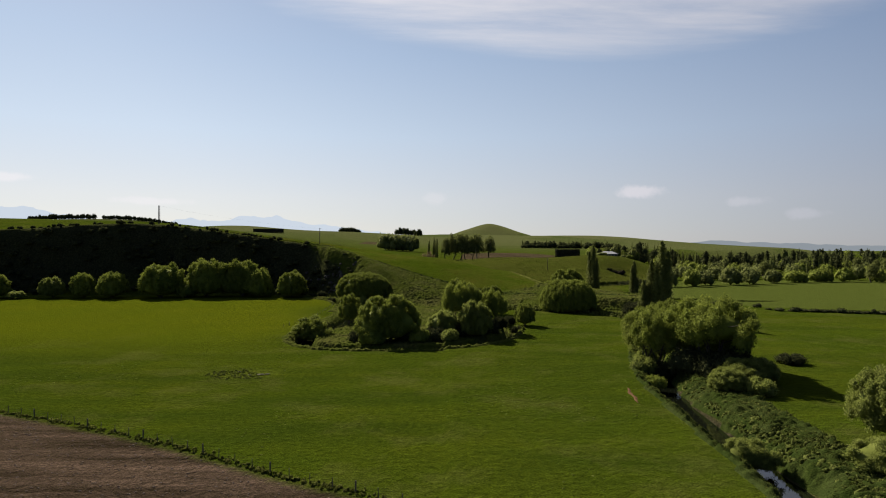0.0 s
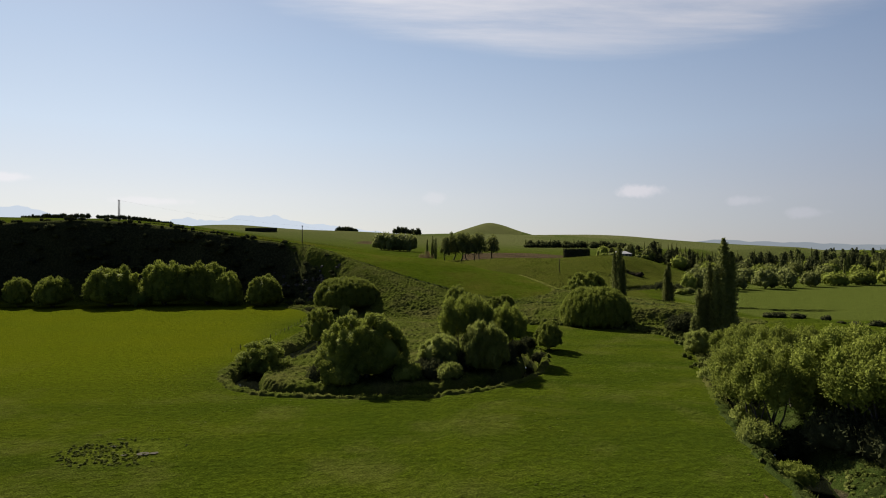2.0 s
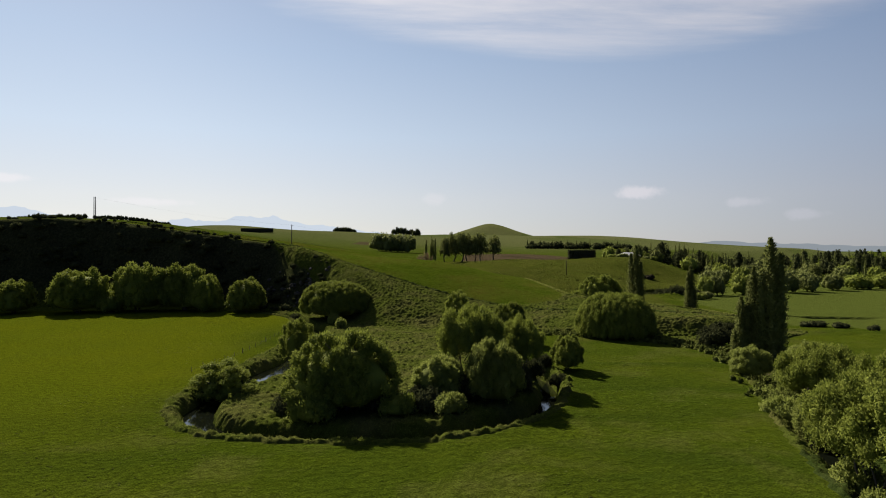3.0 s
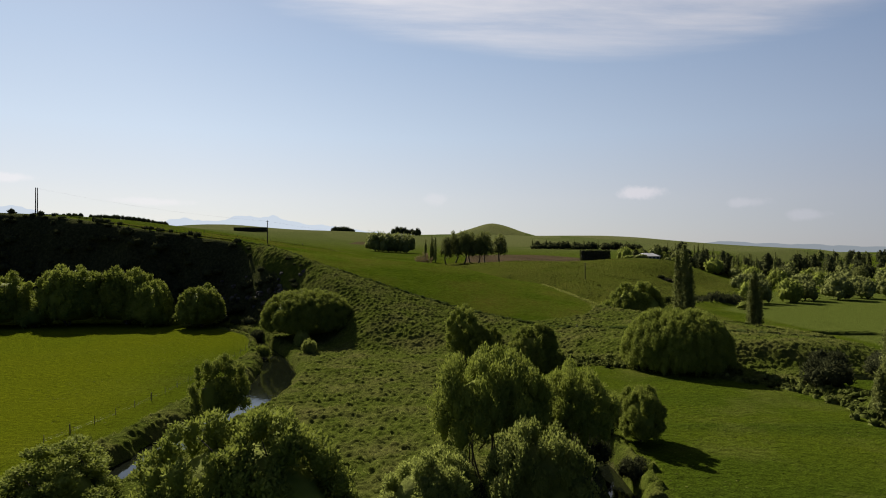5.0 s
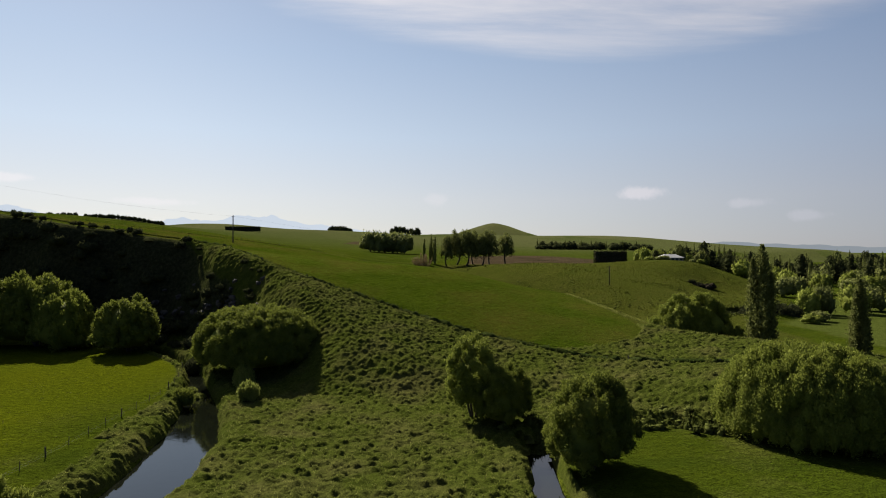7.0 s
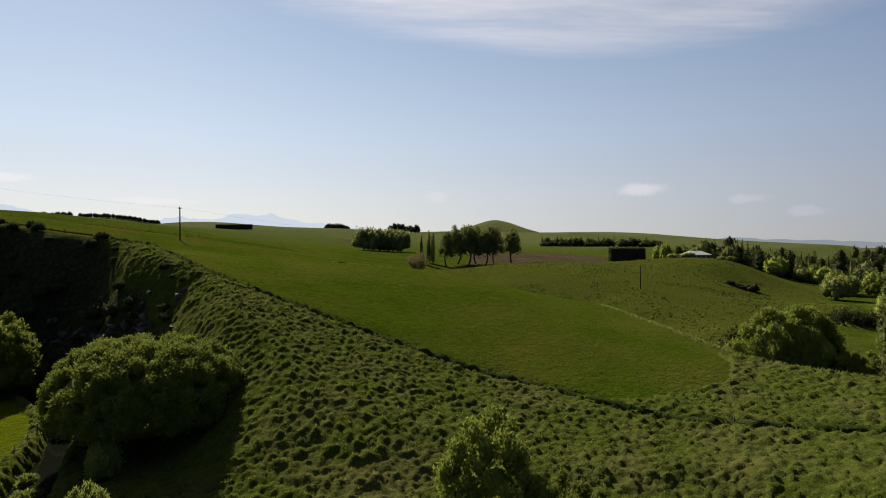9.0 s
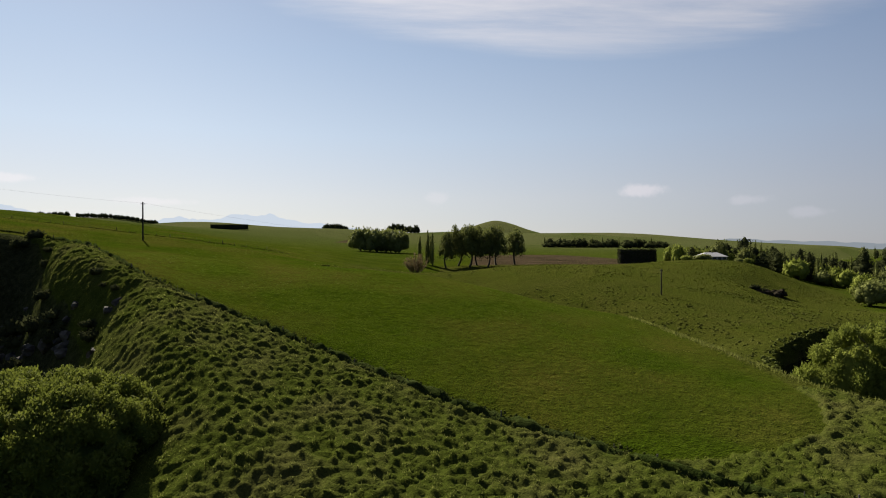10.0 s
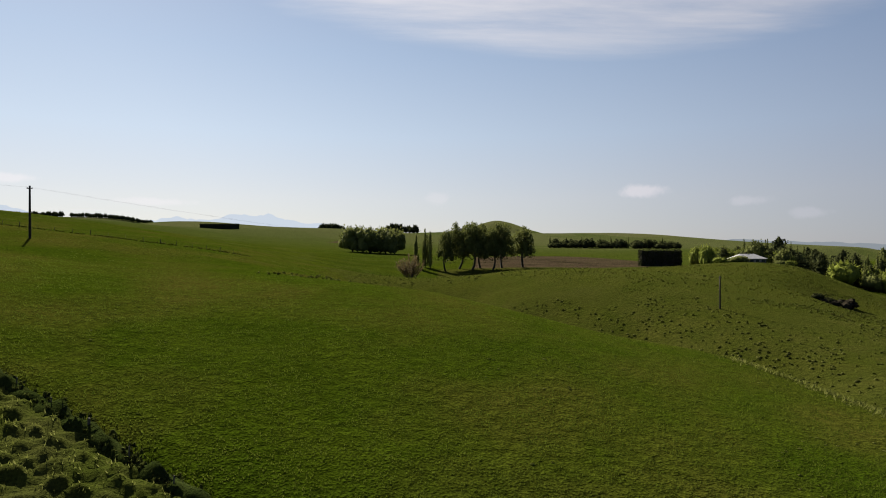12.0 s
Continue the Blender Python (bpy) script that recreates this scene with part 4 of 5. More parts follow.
# under the scarp
for row in (("dome", -75.5, 306, 13.2, 8.2, 1), ("dome", -93, 309, 14.5, 7.4, 2), ("dome", -103, 314, 18.5, 11.0, 0), ("dome", -120, 310, 19.0, 11.0, 2), ("dome", -141, 306, 17.2, 11.2, 1), ("dome", -165, 304, 13.0, 8.0, 0), ("dome", -181, 307, 12.6, 6.6, 2),
            ("pale", -196, 306, 10.5, 5.6, 0), ("dome", -222, 302, 13.0, 7.5, 1), ("shrub", -128, 305, 8.0, 5.5, 1), ("shrub", -90, 308, 7.0, 5.0, 1), ("pale", -210, 300, 4.0, 5.0, 1), ("dome", -255, 300, 12.0, 8.0, 0), ("dome", -285, 300, 13.0, 8.0, 2)):
    plant(*row)
# trees along the brook and the terrace
for row in (("open", 44.5, 129, 14.2, 7.4, 0), ("open", 52, 118, 14.6, 8.8, 1), ("willow", 56, 124, 12.5, 6, 2), ("open", 53, 137, 12.5, 6, 1),
            ("pale", 52.5, 107, 4.8, 4.4, 1), ("pale", 48, 103, 4, 3.6, 0), ("pale", 57, 110, 4.4, 3.8, 0), ("pale", 36, 72, 3.6, 3.2, 1),
            ("pale", 57, 75, 9.5, 5.6, 0), ("pale", 48, 64, 4.2, 4.2, 1), ("open", 57, 159, 12, 6.4, 0), ("pale", 64, 174, 8.5, 5.4, 0),
            ("pale", 53, 150, 7, 5, 0), ("pale", 60, 186, 6, 4.2, 1), ("grand", 49.5, 240, 14.6, 11.2, 1), ("willow", 63.5, 312, 13.6, 8, 0),
            ("willow", 72.5, 309, 9.6, 6, 1)):
    plant(*row)
# shrubs along the brook
for row in (("shrub", 47.5, 118, 5, 4.2, 2), ("shrub", 51, 113, 5, 4.6, 2), ("shrub", 44, 123, 4, 3.4, 2), ("shrub", 56, 117, 5, 4.2, 2),
            ("shrub", 52, 100, 3, 2.8, 0), ("shrub", 40, 122, 3.6, 3, 0), ("shrub", 39, 112, 2.6, 2.2, 1), ("shrub", 44, 132, 4.4, 3.2, 0),
            ("shrub", 51, 158, 4, 3.2, 0), ("shrub", 55, 168, 3.6, 3, 0), ("shrub", 72.5, 127, 2.2, 3.2, 2)):
    plant(*row)
# shrubs by the terrace and the river
for row in (("shrub", 79, 305, 5.6, 4, 1), ("shrub", 55, 312, 5.5, 4.2, 1), ("shrub", 78, 236, 4.6, 4, 2), ("shrub", 86, 232, 4, 3.6, 2),
            ("shrub", 70, 224, 5, 4.4, 2), ("shrub", 92, 240, 3.6, 3.4, 2), ("shrub", 100, 380, 4, 4, 2), ("shrub", 107, 381, 5.6, 5, 2),
            ("shrub", 115, 385, 7.4, 5.6, 2), ("shrub", 123, 387, 9, 6, 2), ("shrub", 131, 389, 8, 5.6, 2), ("shrub", 138, 392, 6.4, 5.4, 1)):
    plant(*row)
for row in (("poplar", 73.1, 297, 25.0, 3.2, 0), ("poplar", 91.2, 291, 18.0, 2.6, 1), ("poplar", 72.6, 202, 27.0, 3.3, 0), ("poplar", 69.6, 203.5, 21.0, 2.3, 1), ("poplar", 67.0, 204, 16.5, 2.2, 1)):
    plant(*row, group="poplars by the stream")
# trees of the middle distance
for k, (x, y) in enumerate(((3, 603), (10, 610), (17, 604), (22, 611), (28, 602), (34, 608), (46, 612))):
    plant("row", x, y, (23, 26, 27, 25, 24, 26, 23)[k], (6.0, 7.0, 7.4, 6.6, 6.2, 7.0, 7.4)[k], group="row of trees by the ploughed field")
plant("twig", -13, 540, 13.0, 7.0)
for x, y, h in ((-14, 612, 19), (-9, 616, 22), (-6, 612, 21)):
    plant("far_poplar", x, y, h, 2.6)
for x, y, r in ((-70, 742, 10), (-56, 738, 11), (-44, 744, 10), (-50, 756, 11), (-64, 758, 11), (-38, 754, 9)):
    plant("far", x, y, 21, r * 1.3, 2, group="round copse on the slope")


# ---- house, poles, fences ----
def box_bm(bm, lo, hi):
    m = Matrix.Translation([(a + b) / 2 for a, b in zip(lo, hi)]) @ Matrix.Diagonal([b - a for a, b in zip(lo, hi)] + [1])
    return bmesh.ops.create_cube(bm, size=1.0, matrix=m)


def build_house(x, y, w, dpt, turn):
    house = empty_thing("house", "white-roofed single-storey farmhouse among garden trees", "house")
    house.matrix_basis = pose(x, y, ground_z(x, y) - 0.2, 0, 0, turn)
    bm = bmesh.new()
    box_bm(bm, (-w / 2, -dpt / 2, -0.5), (w / 2, dpt / 2, 2.9))
    part("wall", bm, WALL, house, "pale weatherboard wall")
    e, rh = 0.6, 2.4
    v = [(-w / 2 - e, -dpt / 2 - e, 2.8), (w / 2 + e, -dpt / 2 - e, 2.8), (w / 2 + e, dpt / 2 + e, 2.8), (-w / 2 - e, dpt / 2 + e, 2.8), (-w / 4, 0, 2.8 + rh), (w / 4, 0, 2.8 + rh)]
    roof = child("roof", mesh_from("roof", v, [(0, 1, 5, 4), (1, 2, 5), (2, 3, 4, 5), (3, 0, 4), (3, 2, 1, 0)], ROOF), house, "pale hipped iron roof")
    bm = bmesh.new()
    box_bm(bm, (-0.5, 0.6, 4.0), (0.5, 1.5, 6.0))
    part("chimney", bm, ROCK, roof, "dark brick chimney")
    for k in range(5):
        bm = bmesh.new()
        cx = -w / 2 + w * (k + 0.5) / 5
        box_bm(bm, (cx - 0.9, -dpt / 2 - 0.05, 0.9), (cx + 0.9, -dpt / 2 + 0.05, 2.3))
        part("window", bm, GLASS_DARK, house, "dark window pane")


build_house(157.5, 582, 15, 9, 4)


def utility_pole(x, y, height, twin=False, label="dark wooden power pole with a crossarm"):
    pole = empty_thing("utility_pole", label, "power pole", "power line poles")
    pole.matrix_basis = pose(x, y, ground_z(x, y), 0, 0, 24)
    for s in ((-0.35, 0.35) if twin else (0,)):
        v, f = tubes([[((s, 0, -0.5), 0.24), ((s, 0, height * 0.5), 0.21), ((s, 0, height), 0.17)]], 8)
        child("pole", mesh_from("pole", v, f, POLE_WOOD, True), pole)
    bm = bmesh.new()
    box_bm(bm, (-0.5, -0.12, height - 0.62), (0.5, 0.0, height - 0.5))
    part("crossarm", bm, POLE_WOOD, pole)
    for s in (-0.4, 0.4):
        v, f = tubes([[((s, -0.07, height - 0.5), 0.05), ((s, -0.07, height - 0.42), 0.08), ((s, -0.07, height - 0.28), 0.04)]], 6)
        child("insulator", mesh_from("insulator", v, f, GLASS_DARK, True), pole)
    return pole


POLES = [(-176, 378, 12.0, True), (-78, 386, 10.2, False), (72.8, 424, 8.4, False)]
for x, y, h, tw in POLES:
    utility_pole(x, y, h, tw)


power_line = empty_thing("power_line", "thin dark wires sagging between power poles", "power line")
for (xa, ya, ha, _), (xb, yb, hb, _) in zip(POLES[:-1], POLES[1:]):
    a, b = Vector((xa, ya, ground_z(xa, ya) + ha - 0.3)), Vector((xb, yb, ground_z(xb, yb) + hb - 0.3))
    for off in (-0.4, 0.4):
        path = []
        for k in range(25):
            u = k / 24
            p = a.lerp(b, u) + Vector((off * 0.9, off * 0.4, -4 * 1.6 * u * (1 - u)))
            path.append((tuple(p), 0.006))
        v, f = tubes([path], 3)
        child("wire", mesh_from("wire", v, f, WIRE), power_line)


def post_mesh(height, r):
    v, f = tubes([[((0, 0, -0.4), r), ((0, 0, height * 0.5), r * 0.97), ((0, 0, height - 0.04), r * 0.93), ((0, 0, height), r * 0.6)]], 7)
    return mesh_from("post", v, f, POST_WOOD)


POST, STAKE = post_mesh(1.25, 0.09), post_mesh(1.1, 0.045)


def build_fence(line, spacing, label, stakes=True, wires=4):
    fence = empty_thing("fence", label, "fence")
    seg = np.linalg.norm(np.diff(line, axis=0), axis=1)
    run = np.concatenate([[0], np.cumsum(seg)])
    n = int(run[-1] / spacing)
    tops = []
    for k in range(n + 1):
        s = k * spacing
        x, y = np.interp(s, run, line[:, 0]), np.interp(s, run, line[:, 1])
        z = ground_z(x, y)
        big = (k % 4 == 0) or not stakes
        ob = child("post", POST if big else STAKE, fence)
        ob.matrix_basis = pose(x, y, z, turns.uniform(-3, 3), turns.uniform(-3, 3), turns.uniform(0, 360))
        tops.append((x, y, z))
    lines = [[((x, y, z + 0.25 + 0.27 * w), 0.004) for x, y, z in tops] for w in range(wires)]
    for ln in lines:
        v, f = tubes([ln], 3)
        child("wire", mesh_from("wire", v, f, WIRE), fence)


build_fence(NEAR_FENCE_LINE[(NEAR_FENCE_LINE[:, 0] > -115) & (NEAR_FENCE_LINE[:, 0] < 14)], 2.9, "wire fence with weathered wooden posts beside ploughed soil")
build_fence(HILL_FENCE_LINE[HILL_FENCE_LINE[:, 0] < 97], 4.0, "wire fence on wooden posts climbing the hillside")


fence_top = np.array([(-150, 415), (-98, 418), (-72, 427), (-55, 444)], float)
build_fence(curve_through(fence_top, 3.0), 4.0, "old wire fence along dry grass on the hilltop")
EDGE = curve_through([(-62, 300), (-53, 284), (-48, 266), (-47, 247), (-46.6, 233), (-47, 212), (-50, 190)], 2.0)
build_fence(EDGE, 4.5, "low wire fence on thin stakes along the paddock edge", wires=2)


# ---- grass clumps, scrub ----
def clump_mesh(name, spots, size, tall, material, rng, blades=2):
    """Many grass clumps in one mesh: a low ragged dome with blades standing out of it."""
    n, seg = len(spots), 6
    ang = np.arange(seg) * 2 * math.pi / seg
    k = size * rng.uniform(0.55, 1.35, n)
    h = tall * rng.uniform(0.6, 1.4, n)
    rings = []
    for rad, up in ((1.0, -0.12), (0.88, 0.5), (0.5, 0.9)):
        r = k[:, None] * rad * rng.uniform(0.75, 1.25, (n, seg))
        a = ang + rng.uniform(-0.3, 0.3, (n, seg)) + rng.uniform(0, 6, (n, 1))
        rings.append(np.stack([spots[:, 0, None] + r * np.cos(a), spots[:, 1, None] + r * np.sin(a), spots[:, 2, None] + h[:, None] * up * rng.uniform(0.8, 1.2, (n, seg))], 2))
    top = spots + np.stack([rng.normal(0, 0.1, n), rng.normal(0, 0.1, n), h], 1)
    v = np.concatenate([*rings, top[:, None, :]], 1)
    per = 3 * seg + 1
    f = []
    for i in range(seg):
        j = (i + 1) % seg
        f += [(i, j, seg + j), (i, seg + j, seg + i), (seg + i, seg + j, 2 * seg + j), (seg + i, 2 * seg + j, 2 * seg + i), (2 * seg + i, 2 * seg + j, 3 * seg)]
    faces = (np.arange(n)[:, None, None] * per + np.array(f)[None]).reshape(-1, 3)
    v = v.reshape(-1, 3)
    if blades:
        b = np.repeat(np.arange(n), blades)
        a = rng.uniform(0, 2 * math.pi, len(b))
        foot = spots[b] + np.stack([np.cos(a) * k[b] * 0.4, np.sin(a) * k[b] * 0.4, h[b] * 0.4], 1)
        tip = foot + np.stack([np.cos(a) * k[b] * 0.75, np.sin(a) * k[b] * 0.75, h[b] * rng.uniform(0.5, 1.3, len(b))], 1)
        w = np.stack([-np.sin(a), np.cos(a), 0 * a], 1) * (k[b] * 0.16)[:, None]
        bv = np.stack([foot - w, foot + w, tip], 1).reshape(-1, 3)
        faces = np.concatenate([faces, len(v) + np.arange(len(b) * 3).reshape(-1, 3)])
        v = np.concatenate([v, bv])
    me = mesh_from(name, v, faces, material, True)
    return me


def scatter(n, x0, x1, y0, y1, keep, rng, least=0.0):
    x, y = rng.uniform(x0, x1, n), rng.uniform(y0, y1, n)
    got = land(x, y)
    ok = keep(x, y, got)
    return np.stack([x[ok], y[ok], got[0][ok]], 1)


rng = np.random.default_rng(77)


def mound_field(name, x0, x1, y0, y1, step, cell, tall, material, label, keep, blades):
    """Hummocky turf: a sheet of close-set rounded tussocks over the rough ground, with blades of grass."""
    cx, cy = np.arange(x0, x1 + 1.0, 1.0), np.arange(y0, y1 + 1.0, 1.0)
    gx, gy = np.meshgrid(cx, cy)
    got = land(gx.ravel(), gy.ravel())
    ok = keep(gx.ravel(), gy.ravel(), got).astype(float)
    base = got[0].reshape(gx.shape)
    share = ok.reshape(gx.shape)

    def sample(field, x, y):
        u, v = np.clip(x - x0, 0, len(cx) - 1.001), np.clip(y - y0, 0, len(cy) - 1.001)
        i, j = u.astype(int), v.astype(int)
        u, v = u - i, v - j
        return (field[j, i] * (1 - u) + field[j, i + 1] * u) * (1 - v) + (field[j + 1, i] * (1 - u) + field[j + 1, i + 1] * u) * v

    def height(x, y):
        wx, wy = x + 0.6 * cell * value_noise(x, y, 2.0 * cell, 26), y + 0.6 * cell * value_noise(x, y, 2.0 * cell, 27)
        ix, iy = np.floor(wx / cell), np.floor(wy / cell)
        h = np.zeros(np.shape(x))
        for a in (-1, 0, 1):
            for b in (-1, 0, 1):
                px, py = ix + a, iy + b
                dx = (px + 0.05 + 0.9 * lattice(px, py, 1)) * cell - wx
                dy = (py + 0.05 + 0.9 * lattice(px, py, 2)) * cell - wy
                r = cell * (0.36 + 0.34 * lattice(px, py, 3))
                h = np.maximum(h, (0.2 + 0.95 * lattice(px, py, 4)) * np.clip(1 - (0.7 * dx * dx + 1.2 * dy * dy) / (r * r), 0, 1) ** 1.1)
        billow = np.abs(2 * value_noise(0.8 * wx, wy, 1.25 * cell, 24) + 0.9 * value_noise(wx, wy, 0.6 * cell, 28)) ** 0.85
        return 0.55 * tall * h + 0.75 * tall * billow + 0.3 * tall * value_noise(0.5 * x, y, cell * 4, 25)

    xs, ys = np.arange(x0, x1, step), np.arange(y0, y1, step)
    gx, gy = np.meshgrid(xs, ys)
    x, y = gx.ravel(), gy.ravel()
    s = sample(share, x, y)
    fade = smooth(0.2, 0.9, s)
    z = sample(base, x, y) + height(x, y) * fade + 0.03 - 0.35 * (1 - fade)
    nx = len(xs)
    i = (np.arange(len(ys) - 1)[:, None] * nx + np.arange(nx - 1)[None, :]).ravel()
    i = i[(s[i] > 0.05) | (s[i + nx + 1] > 0.05)]
    faces = np.stack([i, i + 1, i + nx + 1, i + nx], 1)
    used, faces = np.unique(faces, return_inverse=True)
    turf = new(name, mesh_from(name, np.stack([x, y, z], 1)[used], faces.reshape(-1, 4), material, True))
    tagged(turf, label, "grass", kind="stuff")
    r2 = np.random.default_rng(9)
    bx, by = r2.uniform(x0, x1, blades), r2.uniform(y0, y1, blades)
    near = (sample(share, bx, by) > 0.6) & (height(bx, by) > r2.uniform(0.15, 0.9, blades) * tall)
    bx, by = bx[near], by[near]
    p = np.stack([bx, by, sample(base, bx, by) + height(bx, by) + 0.08], 1)
    v, f = leaves(p, np.tile((0.0, -0.6, 0.5), (len(p), 1)), 0.30, 0.060, r2, 0.9)
    child("blades", mesh_from("blades", v, f, TUSSOCK if material == TURF else SEDGE), turf, "loose grass blades")


mound_field("tussock_grass", -84, 112, 140, 345, 0.27, 0.82, 0.57, TURF, "rough tussock grass mounds over the slope and banks",
            lambda x, y, g: (g[1] > 0.5) & (g[6] > 2.4) & (g[0] > -1.6) & (g[5] < 0.7), 420000)
mound_field("bank_grass", 26, 76, 40, 140, 0.27, 1.25, 0.70, RANK_TURF, "long rank grass mounds along the brook",
            lambda x, y, g: (g[1] > 0.4) & (g[6] > 2.0) & (g[0] > -1.6), 90000)
spots = scatter(4200, -30, 190, 370, 540, lambda x, y, g: (g[7] > 8) & (value_noise(x, y, 22, 61) > -0.12), rng)
tagged(new("rush_clumps", clump_mesh("rush_clumps", spots, 0.34, 0.24, TUSSOCK, rng, 3)), "scattered rush clumps on the far knoll", "grass", kind="stuff")
spots = scatter(2600, 44, 150, 340, 440, lambda x, y, g: (g[0] > -1.0) & (g[1] < 0.5) & (value_noise(x, y, 15, 65) + 0.006 * np.abs(y - 365) < 0.16) & (x < 60 + 0.9 * (y - 330)), rng)
tagged(new("sedge_clumps", clump_mesh("sedge_clumps", spots, 0.36, 0.20, TUSSOCK, rng, 4)), "dark sedge clumps on the damp foot of the knoll", "grass", kind="stuff")
spots = scatter(2600, 60, 120, 320, 400, lambda x, y, g: (g[6] > 2.6) & (g[6] < 7.0) & (g[0] > -1.5) & (line_distance(x, y, RIVER_LINE)[0] < 7.5), rng)
tagged(new("river_sedge", clump_mesh("river_sedge", spots, 0.50, 0.45, SEDGE, rng, 7)), "dark sedge overhanging the banks of the river", "grass", kind="stuff")
spots = scatter(5200, -110, 75, 280, 460, lambda x, y, g: (g[1] < 0.3) & (g[7] > 16) & (value_noise(x, y, 9, 62) > 0.05), rng)
tagged(new("field_clumps", clump_mesh("field_clumps", spots, 0.14, 0.05, TUSSOCK, rng, 3)), "small uneaten grass tufts in the hill field", "grass", kind="stuff")
spots = scatter(5000, -80, 60, 60, 300, lambda x, y, g: (g[1] < 0.3) & (g[2] < 0.1) & (g[7] < 0) & (value_noise(x, y, 13, 63) > 0.12), rng)
tagged(new("paddock_clumps", clump_mesh("paddock_clumps", spots, 0.15, 0.05, TUSSOCK, rng, 3)), "small grass tufts in the flat paddock", "grass", kind="stuff")


def along(line, n, spread, rng):
    i = rng.uniform(0, len(line) - 1.001, n)
    a = i.astype(int)
    p = line[a] + (line[a + 1] - line[a]) * (i - a)[:, None] + rng.normal(0, spread, (n, 2))
    return np.stack([p[:, 0], p[:, 1], land(p[:, 0], p[:, 1])[0]], 1)


spots = along(HILL_FENCE_LINE, 3400, 0.34, rng)
spots[:, 2] += 0.35
tagged(new("dead_grass", clump_mesh("dead_grass", spots, 0.16, 0.26, SEDGE, rng, 6)), "dark strip of long rank grass under the hill fence", "grass", kind="stuff")
spots = along(CREST_LINE[CREST_LINE[:, 0] > 38], 3000, 0.8, rng) + (0, 0, 0.15)
v, f = leaves(spots, np.tile((0.0, -0.6, 0.5), (len(spots), 1)), 0.55, 0.10, rng, 0.9)
tagged(new("crest_grass", mesh_from("crest_grass", v, f, TUSSOCK)), "pale fringe of long grass on the edge of the field", "grass", kind="stuff")
spots = scatter(5200, 36, 66, 48, 118, lambda x, y, g: (g[1] > 0.45) & (g[6] > 2.4) & (value_noise(x, y, 4, 67) > -0.25), rng)
tagged(new("brook_sedge", clump_mesh("brook_sedge", spots, 0.42, 0.42, SEDGE, rng, 8)), "rank sedge and weeds crowding the brook", "grass", kind="stuff")
spots = along(NEAR_FENCE_LINE, 1300, 0.35, rng)
tagged(new("fence_grass", clump_mesh("fence_grass", spots, 0.22, 0.22, TUSSOCK, rng, 4)), "long grass under the fence beside ploughed soil", "grass", kind="stuff")
spots = along(curve_through(fence_top, 3.0), 260, 1.1, rng)
tagged(new("hilltop_grass", clump_mesh("hilltop_grass", spots, 0.35, 0.22, TUSSOCK, rng)), "dry grass strip under the hilltop fence", "grass", kind="stuff")
spots = np.concatenate([along(DITCH_LINE, 1100, 2.2, rng), along(BROOK_LINE[:14], 500, 2.4, rng)])
tagged(new("ditch_grass", clump_mesh("ditch_grass", spots, 0.75, 0.8, SEDGE, rng, 8)), "tall rank grass filling the ditch below the terrace", "grass", kind="stuff")


r3 = np.random.default_rng(19)
bx, by = r3.uniform(-62, 48, 150000), r3.triangular(284, 292, 372, 150000)
got = land(bx, by)
ok = (got[8] > 0.5) & (value_noise(bx, by, 1.1, 66) > -0.12)
spots = np.stack([bx, by, got[0] + 0.02], 1)[ok]
v, f = leaves(spots, np.tile((0.0, -0.6, 0.5), (len(spots), 1)), 0.20, 0.06, r3, 0.8)
tagged(new("field_grass", mesh_from("field_grass", v, f, leaf_material("field_grass", (0.058, 0.084, 0.008), (0.108, 0.136, 0.018), 0.5, 0.0))), "short grazed grass blades over the hill field", "grass", kind="stuff")


def grass_bank(line, label):
    """A low overgrown ridge with a furrow on its lower side."""
    fine = curve_through(line[::3], 0.45)
    v, f = [], []
    side = ((-1.0, -0.05), (-0.7, 0.50), (-0.3, 1.0), (0.15, 1.0), (0.5, 0.4), (0.8, -0.05))
    for i, p in enumerate(fine):
        q = fine[min(i + 1, len(fine) - 1)] - fine[max(i - 1, 0)]
        n = np.array((-q[1], q[0])) / np.linalg.norm(q)
        z = ground_z(*p)
        for s, h in side:
            e = p + n * (s + 0.5 * float(value_noise(p[0], p[1] + 9 * s, 1.1, 51)))
            v.append((e[0], e[1], z + h * (0.8 + 1.1 * float(value_noise(p[0] + 5 * s, p[1], 1.2, 52))) + 0.02))
        if i:
            for k in range(len(side) - 1):
                a = (i - 1) * len(side) + k
                f.append((a, a + 1, a + 1 + len(side), a + len(side)))
    me = mesh_from("grass_bank", v, f, RANK_TURF, True)
    tagged(new("grass_bank", me), label, "grass bank", kind="stuff")


grass_bank(HILL_FENCE_LINE[(HILL_FENCE_LINE[:, 0] > -75)], "dark overgrown grass bank along the hill fence")
spots = scatter(1000, -50, -28, 110, 129, lambda x, y, g: (((x + 38.5) / 8.0) ** 2 + ((y - 119.5) / 5.5) ** 2 < 1) & (value_noise(x, y, 3, 64) > -0.1), rng)
tagged(new("wet_rushes", clump_mesh("wet_rushes", spots, 0.20, 0.08, SEDGE, rng, 4)), "dark rush tufts round a wet hollow in the paddock", "grass", kind="stuff")
# clods on the ploughed land
spots = scatter(5200, -75, 25, 30, 105, lambda x, y, g: g[2] > 0.6, rng)
tagged(new("soil_clods", clump_mesh("soil_clods", spots, 0.11, 0.06, mottled("clod_soil", (0.034, 0.022, 0.015), (0.078, 0.054, 0.038), 1.5), rng, 0)), "rough brown clods of turned soil", "soil", kind="stuff")

